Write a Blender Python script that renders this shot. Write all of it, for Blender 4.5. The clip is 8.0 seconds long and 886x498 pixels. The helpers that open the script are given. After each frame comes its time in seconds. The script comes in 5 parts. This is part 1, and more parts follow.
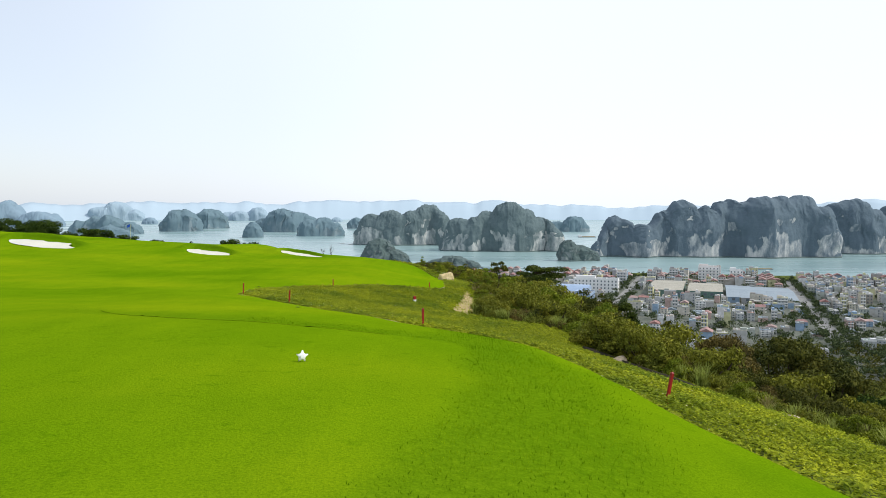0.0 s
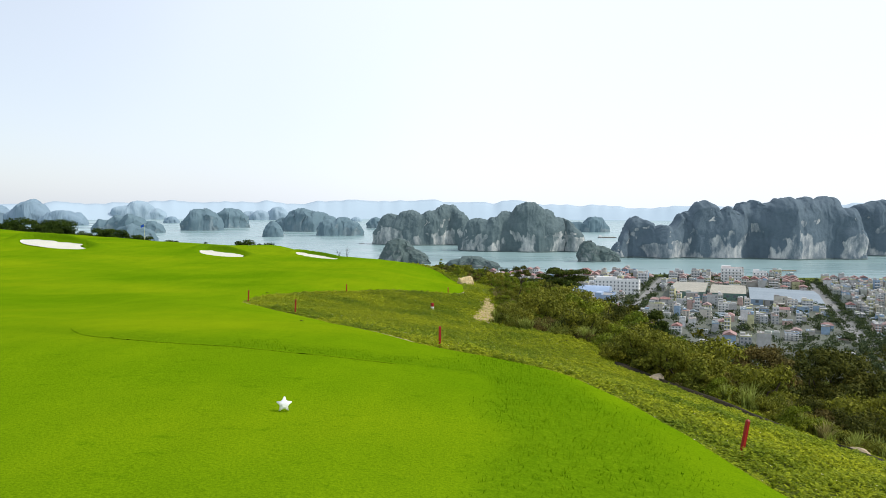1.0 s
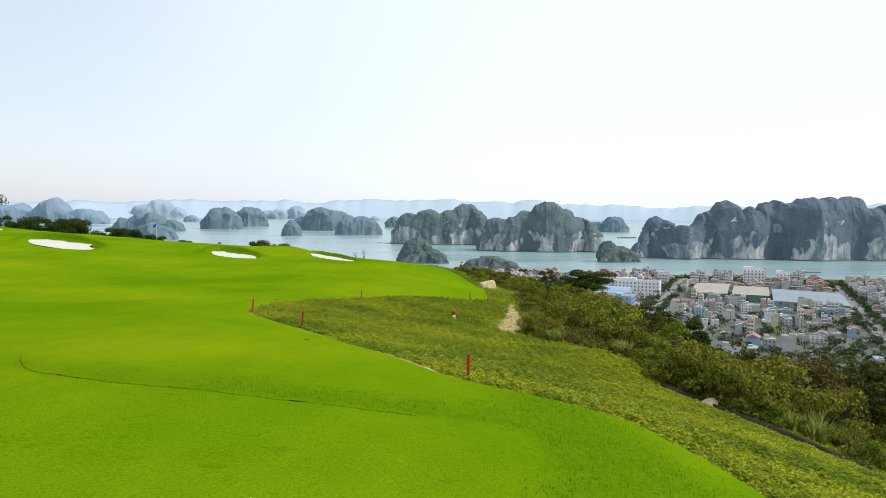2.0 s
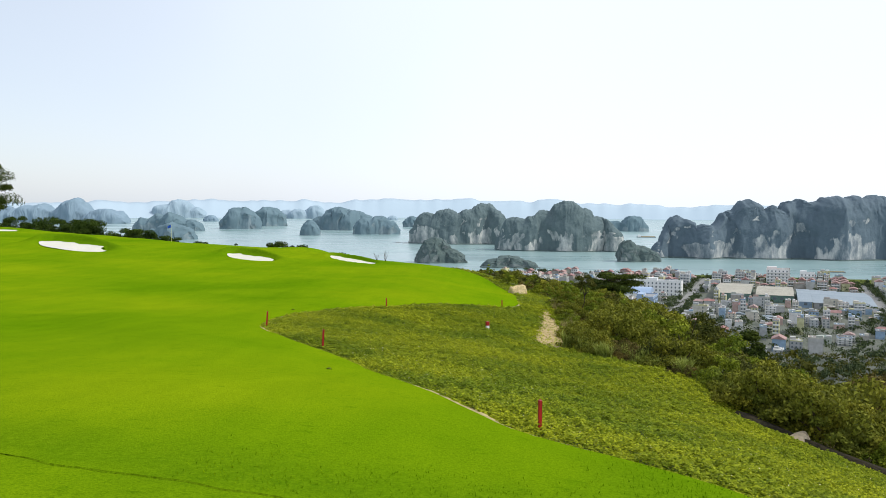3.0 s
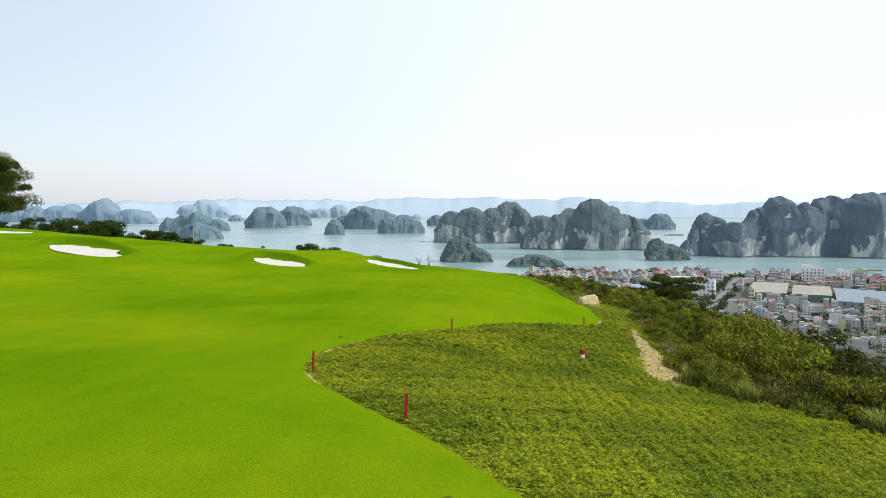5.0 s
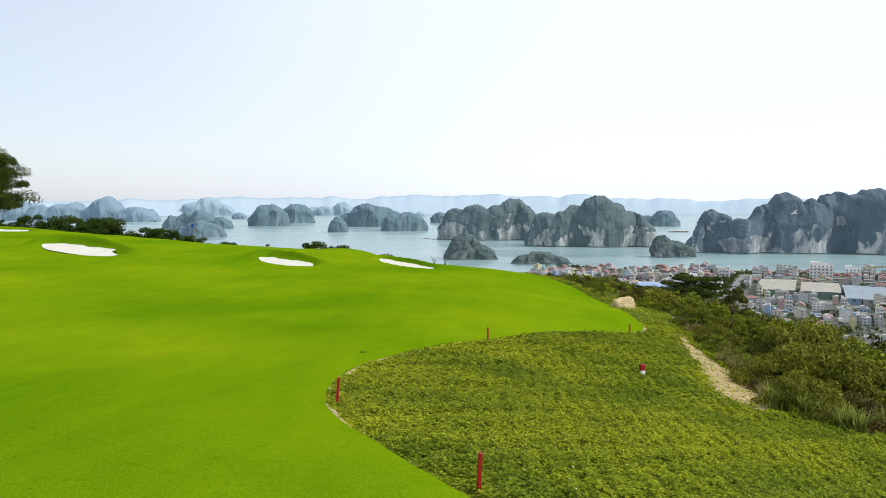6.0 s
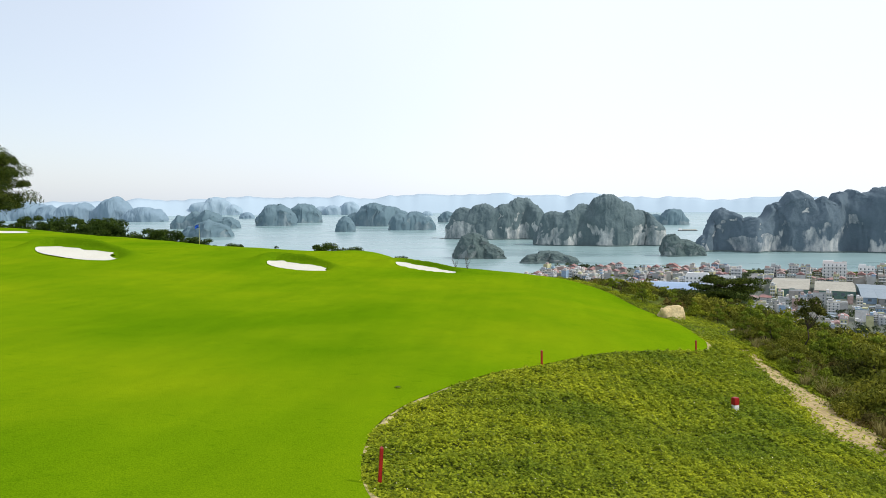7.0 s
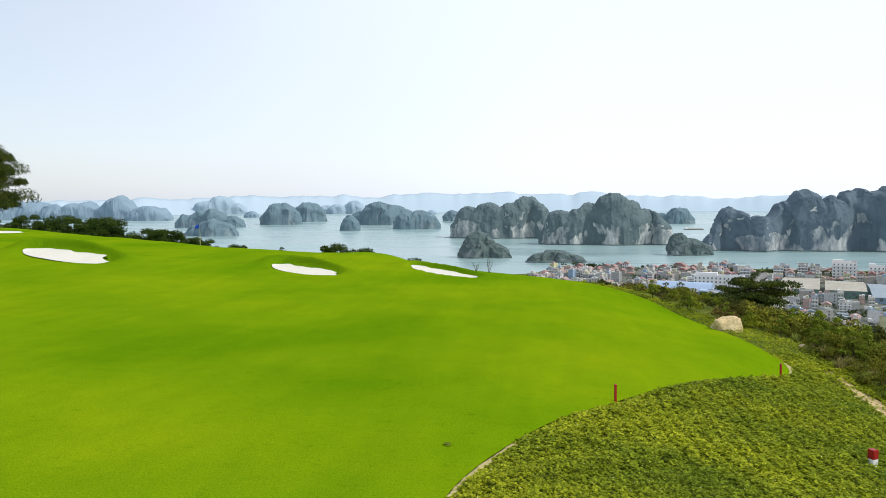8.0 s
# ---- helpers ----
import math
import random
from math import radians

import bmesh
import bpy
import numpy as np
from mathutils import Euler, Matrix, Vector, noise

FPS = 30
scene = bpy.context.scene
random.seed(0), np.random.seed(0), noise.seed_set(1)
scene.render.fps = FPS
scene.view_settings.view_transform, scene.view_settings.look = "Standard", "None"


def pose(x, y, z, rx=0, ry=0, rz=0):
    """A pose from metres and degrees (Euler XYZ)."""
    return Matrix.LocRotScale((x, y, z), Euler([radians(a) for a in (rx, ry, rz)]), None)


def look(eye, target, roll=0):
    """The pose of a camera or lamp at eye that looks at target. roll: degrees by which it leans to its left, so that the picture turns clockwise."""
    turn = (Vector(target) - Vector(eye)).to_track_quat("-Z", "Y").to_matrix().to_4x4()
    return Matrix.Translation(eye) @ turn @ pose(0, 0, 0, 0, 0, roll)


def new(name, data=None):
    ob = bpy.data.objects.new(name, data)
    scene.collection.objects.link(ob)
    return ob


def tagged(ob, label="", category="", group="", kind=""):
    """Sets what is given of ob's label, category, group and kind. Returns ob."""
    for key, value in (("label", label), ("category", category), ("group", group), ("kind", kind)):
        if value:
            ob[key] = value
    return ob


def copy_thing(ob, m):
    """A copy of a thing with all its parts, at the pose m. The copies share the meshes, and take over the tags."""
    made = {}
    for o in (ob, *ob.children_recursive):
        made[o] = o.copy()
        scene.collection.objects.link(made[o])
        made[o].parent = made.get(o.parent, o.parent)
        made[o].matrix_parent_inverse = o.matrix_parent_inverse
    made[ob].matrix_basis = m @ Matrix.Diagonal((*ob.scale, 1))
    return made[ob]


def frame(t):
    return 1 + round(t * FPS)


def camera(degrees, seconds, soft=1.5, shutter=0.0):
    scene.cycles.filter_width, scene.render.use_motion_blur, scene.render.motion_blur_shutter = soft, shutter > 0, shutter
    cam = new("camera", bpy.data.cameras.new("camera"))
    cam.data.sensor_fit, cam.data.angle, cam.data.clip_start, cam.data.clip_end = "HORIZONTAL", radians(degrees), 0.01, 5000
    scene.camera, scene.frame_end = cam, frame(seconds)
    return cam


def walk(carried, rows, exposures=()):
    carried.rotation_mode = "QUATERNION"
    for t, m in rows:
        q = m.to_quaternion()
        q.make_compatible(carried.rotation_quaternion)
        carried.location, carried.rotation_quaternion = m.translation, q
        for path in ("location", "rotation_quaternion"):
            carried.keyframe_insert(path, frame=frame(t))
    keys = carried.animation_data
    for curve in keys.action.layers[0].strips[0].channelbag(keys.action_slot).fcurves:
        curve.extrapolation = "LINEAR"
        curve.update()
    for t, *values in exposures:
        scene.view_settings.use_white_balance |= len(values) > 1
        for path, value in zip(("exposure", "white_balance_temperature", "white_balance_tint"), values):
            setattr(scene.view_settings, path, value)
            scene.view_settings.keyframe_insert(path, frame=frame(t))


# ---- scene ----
cam = camera(59.5, 8.0, soft=0.8)
PATH = [  # seconds, x, y, z, yaw, pitch, roll
    (0, 0.00, 0.00, 90.00, -0.00, -3.30, -0.05),
    (0.5, 0.00, 1.76, 90.04, 0.70, -3.28, -0.16),
    (1, -0.03, 3.58, 90.12, 1.43, -3.31, -0.21),
    (1.5, -0.17, 5.63, 90.17, 2.10, -3.34, -0.34),
    (3, -1.65, 12.70, 90.22, 4.09, -3.41, -0.25),
    (3.5, -2.61, 15.07, 90.13, 4.64, -3.45, -0.25),
    (4, -3.50, 17.50, 90.18, 5.16, -3.45, -0.13),
    (4.5, -4.44, 20.14, 90.19, 5.60, -3.45, -0.05),
    (6, -7.49, 28.12, 89.88, 6.04, -3.71, 0.19),
    (6.5, -8.55, 31.09, 89.79, 6.27, -3.75, 0.24),
    (7, -9.63, 34.05, 89.83, 6.56, -3.77, 0.37),
    (7.5, -10.69, 37.08, 89.77, 6.74, -3.81, 0.36),
    (8, -11.77, 39.98, 89.75, 6.88, -3.85, 0.38),
]
walk(cam, [(t, pose(x, y, z, 90 + p, r, w)) for t, x, y, z, w, p, r in PATH])

# ---- light: a high hazy sun to the right, a bright milky sky ----
SUN_ELEV, SUN_ROT = radians(45), radians(102)
world = bpy.data.worlds.new("world")
scene.world = world
world.use_nodes = True
wn = world.node_tree.nodes
sky = wn.new("ShaderNodeTexSky")
sky.sky_type, sky.sun_disc = "NISHITA", False
sky.sun_elevation, sky.sun_rotation = SUN_ELEV, SUN_ROT
sky.air_density, sky.dust_density, sky.ozone_density = 1.0, 1.0, 1.5
veil = wn.new("ShaderNodeMixRGB")          # thin high cloud over the whole sky
veil.inputs["Color2"].default_value = (12.6, 13.5, 15.0, 1)
way = wn.new("ShaderNodeTexCoord")
thin = wn.new("ShaderNodeTexNoise")        # the cloud is uneven, in broad soft drifts
thin.inputs["Scale"].default_value, thin.inputs["Detail"].default_value, thin.inputs["Roughness"].default_value = 1.3, 3.0, 0.45
side = wn.new("ShaderNodeSeparateXYZ")
world.node_tree.links.new(way.outputs["Generated"], thin.inputs["Vector"])
world.node_tree.links.new(way.outputs["Generated"], side.inputs["Vector"])
drift = wn.new("ShaderNodeMath")
drift.operation = "MULTIPLY_ADD"
drift.inputs[1].default_value = 0.55
world.node_tree.links.new(thin.outputs["Fac"], drift.inputs[0])
world.node_tree.links.new(side.outputs["X"], drift.inputs[2])
span = wn.new("ShaderNodeMapRange")        # and thins out towards the west
span.interpolation_type = "SMOOTHSTEP"
span.inputs["From Min"].default_value, span.inputs["From Max"].default_value = -0.45, 0.40
span.inputs["To Min"].default_value, span.inputs["To Max"].default_value = 0.42, 0.74
world.node_tree.links.new(drift.outputs[0], span.inputs["Value"])
world.node_tree.links.new(span.outputs["Result"], veil.inputs["Fac"])
world.node_tree.links.new(sky.outputs["Color"], veil.inputs["Color1"])
world.node_tree.links.new(veil.outputs["Color"], wn["Background"].inputs["Color"])
wn["Background"].inputs["Strength"].default_value = 0.1
sun = new("sun", bpy.data.lights.new("sun", "SUN"))
sun.data.energy, sun.data.angle, sun.data.color = 2.6, radians(2.0), (1.0, 0.95, 0.86)
sun.matrix_world = look((0, 0, 300), (-math.sin(SUN_ROT) * math.cos(SUN_ELEV), -math.cos(SUN_ROT) * math.cos(SUN_ELEV), 300 - math.sin(SUN_ELEV)))
scene.view_settings.exposure = -0.06


# ---- materials ----
def material(name, rough=0.8, spec=0.3):
    m = bpy.data.materials.new(name)
    m.use_nodes = True
    b = m.node_tree.nodes["Principled BSDF"]
    b.inputs["Roughness"].default_value = rough
    b.inputs["Specular IOR Level"].default_value = spec
    return m, m.node_tree.nodes, m.node_tree.links, b


def noise_node(n, l, scale, detail=4.0, rough=0.55, stretch=None, coord="Object"):
    tc = n.new("ShaderNodeTexCoord")
    t = n.new("ShaderNodeTexNoise")
    t.inputs["Scale"].default_value, t.inputs["Detail"].default_value, t.inputs["Roughness"].default_value = scale, detail, rough
    src = tc.outputs[coord]
    if stretch:
        mp = n.new("ShaderNodeMapping")
        mp.inputs["Scale"].default_value = stretch
        l.new(src, mp.inputs["Vector"])
        src = mp.outputs["Vector"]
    l.new(src, t.inputs["Vector"])
    return t


def ramp(n, l, source, stops):
    r = n.new("ShaderNodeValToRGB")
    while len(r.color_ramp.elements) < len(stops):
        r.color_ramp.elements.new(0.5)
    for e, (p, c) in zip(r.color_ramp.elements, stops):
        e.position, e.color = p, (*c, 1) if len(c) == 3 else c
    l.new(source, r.inputs["Fac"])
    return r


def mix(n, l, fac, a, b, kind="MIX"):
    m = n.new("ShaderNodeMixRGB")
    m.blend_type = kind
    for socket, v in (("Fac", fac), ("Color1", a), ("Color2", b)):
        if isinstance(v, (int, float)):
            m.inputs[socket].default_value = v
        elif isinstance(v, tuple):
            m.inputs[socket].default_value = (*v, 1)
        else:
            l.new(v, m.inputs[socket])
    return m.outputs["Color"]


def bump(n, l, b, height, strength, distance):
    k = n.new("ShaderNodeBump")
    k.inputs["Strength"].default_value, k.inputs["Distance"].default_value = strength, distance
    l.new(height, k.inputs["Height"])
    l.new(k.outputs["Normal"], b.inputs["Normal"])


def two_tone(name, dark, light, scale, fine, rough=0.8, relief=0.0, spec=0.3, grit=0.35):
    """A plain surface with large stains and fine grain."""
    m, n, l, b = material(name, rough, spec)
    big = noise_node(n, l, scale)
    small = noise_node(n, l, fine, 3.0)
    c = mix(n, l, big.outputs["Fac"], dark, light)
    g = ramp(n, l, small.outputs["Fac"], [(0.3, (1 - grit,) * 3), (0.7, (1 + grit,) * 3)])
    l.new(mix(n, l, 1.0, c, g.outputs["Color"], "MULTIPLY"), b.inputs["Base Color"])
    if relief:
        bump(n, l, b, small.outputs["Fac"], 0.8, relief)
    return m


def random_tint(name, colours, rough=0.7, spec=0.25, stain=2.0, joined=False):
    """A paint whose tint differs from object to object, or from piece to piece of a joined mesh."""
    m, n, l, b = material(name, rough, spec)
    source = n.new("ShaderNodeNewGeometry").outputs["Random Per Island"] if joined else n.new("ShaderNodeObjectInfo").outputs["Random"]
    r = ramp(n, l, source, [(i / len(colours), c) for i, c in enumerate(colours)])
    r.color_ramp.interpolation = "CONSTANT"
    s = noise_node(n, l, stain)
    g = ramp(n, l, s.outputs["Fac"], [(0.3, (0.7, 0.69, 0.66)), (0.65, (1, 1, 1))])
    l.new(mix(n, l, 1.0, r.outputs["Color"], g.outputs["Color"], "MULTIPLY"), b.inputs["Base Color"])
    return m


def mown_grass():
    """Fairway turf: faint mowing stripes, soft patches, fine grain; darker where the mesh marks longer grass and
    painted bank shade.
    """
    m, n, l, b = material("mown_grass", 0.9, 0.0)
    a = noise_node(n, l, 0.075, 5.0, 0.55)
    c = noise_node(n, l, 0.55, 5.0, 0.6, (1.5, 0.8, 1.0))
    d = noise_node(n, l, 24.0, 4.0, 0.7)
    e = noise_node(n, l, 2.6, 5.0, 0.72, (0.8, 1.2, 1.0))
    col = ramp(n, l, a.outputs["Fac"], [(0.32, (0.112, 0.220, 0.003)), (0.50, (0.152, 0.256, 0.004)), (0.68, (0.200, 0.288, 0.005))])
    mid = ramp(n, l, c.outputs["Fac"], [(0.3, (0.93, 0.95, 0.94)), (0.66, (1.04, 1.03, 1.0))])
    fine = ramp(n, l, d.outputs["Fac"], [(0.3, (0.66, 0.72, 0.62)), (0.7, (1.26, 1.2, 1.1))])
    tuft = ramp(n, l, e.outputs["Fac"], [(0.57, (1.0, 1.0, 1.0)), (0.70, (0.74, 0.83, 0.8))])
    tc = n.new("ShaderNodeTexCoord")
    turn = n.new("ShaderNodeMapping")
    turn.inputs["Rotation"].default_value, turn.inputs["Scale"].default_value = (0, 0, radians(-13)), (1.0, 0.07, 1.0)
    l.new(tc.outputs["Object"], turn.inputs["Vector"])
    w = n.new("ShaderNodeTexNoise")
    w.inputs["Scale"].default_value, w.inputs["Detail"].default_value = 0.85, 3.0
    l.new(turn.outputs["Vector"], w.inputs["Vector"])
    stripe = ramp(n, l, w.outputs["Fac"], [(0.35, (0.94, 0.96, 0.97)), (0.65, (1.04, 1.03, 1.0))])
    x = mix(n, l, 1.0, col.outputs["Color"], mid.outputs["Color"], "MULTIPLY")
    x = mix(n, l, 1.0, x, stripe.outputs["Color"], "MULTIPLY")
    x = mix(n, l, 1.0, x, tuft.outputs["Color"], "MULTIPLY")
    x = mix(n, l, 1.0, x, fine.outputs["Color"], "MULTIPLY")
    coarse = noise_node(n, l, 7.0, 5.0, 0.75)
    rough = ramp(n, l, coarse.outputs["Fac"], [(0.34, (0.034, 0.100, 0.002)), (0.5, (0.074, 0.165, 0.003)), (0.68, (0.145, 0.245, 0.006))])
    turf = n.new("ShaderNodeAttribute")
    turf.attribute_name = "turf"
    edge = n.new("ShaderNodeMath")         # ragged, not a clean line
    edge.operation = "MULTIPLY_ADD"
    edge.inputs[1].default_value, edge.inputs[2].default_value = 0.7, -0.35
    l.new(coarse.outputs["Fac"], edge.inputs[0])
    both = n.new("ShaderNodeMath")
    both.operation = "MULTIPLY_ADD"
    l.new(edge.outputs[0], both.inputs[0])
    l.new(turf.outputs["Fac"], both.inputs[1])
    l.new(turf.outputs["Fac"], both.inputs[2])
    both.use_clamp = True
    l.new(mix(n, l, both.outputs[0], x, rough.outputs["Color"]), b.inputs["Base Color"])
    bump(n, l, b, d.outputs["Fac"], 0.7, 0.04)
    return m


def leaf(name, dark, light, rough=0.5, through_light=0.25, spec=0.08, patch=0.35):
    """Leaves that differ from one to the next and let some light through."""
    m, n, l, b = material(name, rough, spec)
    geo = n.new("ShaderNodeNewGeometry")
    r = ramp(n, l, geo.outputs["Random Per Island"], [(0.0, dark), (1.0, light)])
    big = noise_node(n, l, patch, 3.0)
    g = ramp(n, l, big.outputs["Fac"], [(0.35, (0.62, 0.70, 0.75)), (0.65, (1.22, 1.12, 0.95))])
    col = mix(n, l, 1.0, r.outputs["Color"], g.outputs["Color"], "MULTIPLY")
    l.new(col, b.inputs["Base Color"])
    tr = n.new("ShaderNodeBsdfTranslucent")
    l.new(col, tr.inputs["Color"])
    mx = n.new("ShaderNodeMixShader")
    mx.inputs["Fac"].default_value = through_light
    l.new(b.outputs["BSDF"], mx.inputs[1])
    l.new(tr.outputs["BSDF"], mx.inputs[2])
    l.new(mx.outputs["Shader"], n["Material Output"].inputs["Surface"])
    return m


def karst(name, green, green_light, rock, rock_light, relief=6.0, bare_from=(0.38, 0.5)):
    """Limestone: scrub on what lies flat, bare streaked stone on what stands steep."""
    m, n, l, b = material(name, 0.9, 0.1)
    geo = n.new("ShaderNodeNewGeometry")
    sep = n.new("ShaderNodeSeparateXYZ")
    l.new(geo.outputs["Normal"], sep.inputs["Vector"])
    patch = noise_node(n, l, 0.020, 5.0, 0.58, (1.0, 1.0, 0.55))
    streak = noise_node(n, l, 0.06, 6.0, 0.65, (1.0, 1.0, 0.4))
    scrub = noise_node(n, l, 0.16, 4.0, 0.7)
    add = n.new("ShaderNodeMath")
    add.operation = "MULTIPLY_ADD"
    add.inputs[1].default_value, add.inputs[2].default_value = -0.55, 0.0
    l.new(sep.outputs["Z"], add.inputs[0])
    tot = n.new("ShaderNodeMath")
    l.new(add.outputs[0], tot.inputs[0])
    pos = n.new("ShaderNodeSeparateXYZ")
    l.new(geo.outputs["Position"], pos.inputs["Vector"])
    low = n.new("ShaderNodeMapRange")      # cliffs are barer towards the sea
    low.inputs["From Min"].default_value, low.inputs["From Max"].default_value = 4.0, 75.0
    low.inputs["To Min"].default_value, low.inputs["To Max"].default_value = 0.05, -0.16
    l.new(pos.outputs["Z"], low.inputs["Value"])
    both = n.new("ShaderNodeMath")
    l.new(low.outputs["Result"], both.inputs[0])
    l.new(patch.outputs["Fac"], both.inputs[1])
    l.new(both.outputs[0], tot.inputs[1])
    bare = ramp(n, l, tot.outputs[0], [(bare_from[0], (0, 0, 0)), (bare_from[1], (1, 1, 1))])
    g = ramp(n, l, scrub.outputs["Fac"], [(0.3, green), (0.7, green_light)])
    s = ramp(n, l, streak.outputs["Fac"], [(0.36, green_light), (0.47, rock), (0.62, rock_light)])
    l.new(mix(n, l, bare.outputs["Color"], g.outputs["Color"], s.outputs["Color"]), b.inputs["Base Color"])
    bump(n, l, b, scrub.outputs["Fac"], 0.9, relief)
    return m


def water():
    m, n, l, b = material("sea_water", 0.16, 0.5)
    b.inputs["IOR"].default_value = 1.33
    a = noise_node(n, l, 0.0030, 5.0, 0.62, (0.45, 2.2, 1.0))
    w = noise_node(n, l, 0.22, 4.0, 0.6)
    c = ramp(n, l, a.outputs["Fac"], [(0.35, (0.225, 0.335, 0.340)), (0.65, (0.270, 0.388, 0.386))])
    l.new(c.outputs["Color"], b.inputs["Base Color"])
    r = ramp(n, l, a.outputs["Fac"], [(0.40, (0.22,) * 3), (0.60, (0.34,) * 3)])
    l.new(r.outputs["Color"], b.inputs["Roughness"])
    bump(n, l, b, w.outputs["Fac"], 0.10, 0.5)
    return m


M_MOWN = mown_grass()
M_SAND = two_tone("bunker_sand", (0.60, 0.57, 0.48), (0.70, 0.67, 0.59), 0.4, 9.0, 0.9, 0.03, 0.1, 0.1)
M_SOIL = two_tone("hill_soil", (0.062, 0.090, 0.008), (0.125, 0.150, 0.018), 0.25, 3.0, 0.95, 0.08, 0.1)
M_SEA = water()
M_KARST = [
    # islets: a little blue-grey haze is mixed into scrub and rock colours
    karst("hazed_limestone_islet", (0.082, 0.116, 0.118), (0.118, 0.158, 0.148), (0.17, 0.20, 0.20), (0.30, 0.32, 0.315), 1.6, (0.49, 0.58)),
    # middle to horizon: distance haze painted into the colours, paler farther out
    karst("hazed_limestone_middle", (0.130, 0.198, 0.232), (0.144, 0.214, 0.246), (0.185, 0.25, 0.28), (0.25, 0.305, 0.33), 0.4, (0.47, 0.56)),
    karst("hazed_limestone_far", (0.212, 0.296, 0.362), (0.220, 0.304, 0.369), (0.225, 0.308, 0.373), (0.235, 0.318, 0.381), 0.2, (0.50, 0.60)),
    karst("hazed_limestone_farthest", (0.30, 0.395, 0.465), (0.305, 0.40, 0.47), (0.31, 0.405, 0.475), (0.316, 0.411, 0.48), 0.2, (0.50, 0.60)),
    karst("hazed_limestone_horizon", (0.42, 0.52, 0.595), (0.425, 0.525, 0.60), (0.43, 0.53, 0.605), (0.435, 0.535, 0.61), 0.2, (0.50, 0.60)),
    # big islands across the bay: haze tint painted into scrub and rock
    karst("hazed_limestone_across_bay", (0.104, 0.146, 0.156), (0.136, 0.182, 0.186), (0.30, 0.33, 0.33), (0.60, 0.60, 0.57), 1.6, (0.455, 0.505)),
    karst("hazed_limestone_great_island", (0.106, 0.146, 0.178), (0.124, 0.166, 0.196), (0.26, 0.29, 0.31), (0.56, 0.56, 0.54), 1.4, (0.485, 0.53)),
]
M_COVER = leaf("cover_leaf", (0.124, 0.180, 0.009), (0.430, 0.490, 0.028), 0.75, 0.35, 0.08, 0.22)
M_FLOWER = two_tone("pale_flower", (0.75, 0.68, 0.30), (0.85, 0.80, 0.55), 3.0, 20.0, 0.7)
M_SCRUB = [
    leaf("scrub_leaf_olive", (0.068, 0.078, 0.008), (0.315, 0.325, 0.042), 0.7, 0.32),
    leaf("scrub_leaf_green", (0.070, 0.098, 0.008), (0.33, 0.39, 0.035), 0.7, 0.32),
    leaf("scrub_leaf_dark", (0.032, 0.042, 0.008), (0.145, 0.148, 0.028), 0.75, 0.22),
    leaf("scrub_leaf_brown", (0.055, 0.046, 0.014), (0.225, 0.180, 0.055), 0.8, 0.22),
]
M_SAPLING = leaf("sapling_leaf", (0.085, 0.135, 0.010), (0.33, 0.40, 0.045), 0.65, 0.4)
M_DRY_BLADE = leaf("dry_grass", (0.20, 0.17, 0.05), (0.50, 0.43, 0.17), 0.7, 0.4)
M_BLADE = leaf("long_grass", (0.17, 0.20, 0.03), (0.50, 0.56, 0.13), 0.6, 0.45)
M_NEEDLE = leaf("pine_needle", (0.022, 0.038, 0.005), (0.095, 0.125, 0.018), 0.6, 0.15)
M_BARK = two_tone("bark", (0.045, 0.034, 0.024), (0.10, 0.078, 0.056), 3.0, 18.0, 0.95, 0.02, 0.1)
M_PALE_SOIL = two_tone("pale_dry_soil", (0.22, 0.165, 0.065), (0.62, 0.47, 0.255), 1.3, 5.0, 0.95, 0.04, 0.1, 0.3)
M_STONE = two_tone("pale_boulder", (0.40, 0.28, 0.15), (0.62, 0.53, 0.39), 0.9, 7.0, 0.9, 0.04, 0.15, 0.25)
M_TAN_STONE = two_tone("tan_boulder", (0.46, 0.31, 0.11), (0.72, 0.61, 0.38), 0.8, 6.0, 0.9, 0.05, 0.15, 0.25)
M_RED = two_tone("red_stake_paint", (0.27, 0.008, 0.007), (0.36, 0.015, 0.011), 2.0, 14.0, 0.45, 0.0, 0.4, 0.2)
M_WHITE = two_tone("white_paint", (0.74, 0.74, 0.72), (0.82, 0.82, 0.80), 2.0, 14.0, 0.5, 0.0, 0.4, 0.08)
M_PIPE = two_tone("black_liner", (0.008, 0.008, 0.006), (0.060, 0.050, 0.030), 2.5, 9.0, 0.95, 0.04, 0.08)
M_FLAG = two_tone("blue_flag_cloth", (0.03, 0.12, 0.62), (0.05, 0.18, 0.75), 2.0, 16.0, 0.8)
M_STICK = two_tone("flagstick_paint", (0.60, 0.56, 0.20), (0.72, 0.68, 0.30), 2.0, 16.0, 0.5)
M_STEEL = two_tone("hull_steel", (0.10, 0.11, 0.12), (0.20, 0.20, 0.20), 0.2, 2.0, 0.6)
PLASTER = [(0.60, 0.61, 0.61), (0.47, 0.49, 0.50), (0.57, 0.55, 0.48), (0.41, 0.42, 0.43), (0.72, 0.72, 0.72), (0.52, 0.38, 0.34), (0.56, 0.55, 0.33), (0.30, 0.42, 0.56), (0.50, 0.50, 0.49), (0.40, 0.38, 0.35), (0.66, 0.62, 0.55), (0.44, 0.47, 0.42)]
M_WALL = random_tint("house_wall", PLASTER, 0.85, 0.2, 0.25)
M_WALL_J = random_tint("house_wall_joined", PLASTER, 0.85, 0.2, 0.25, joined=True)
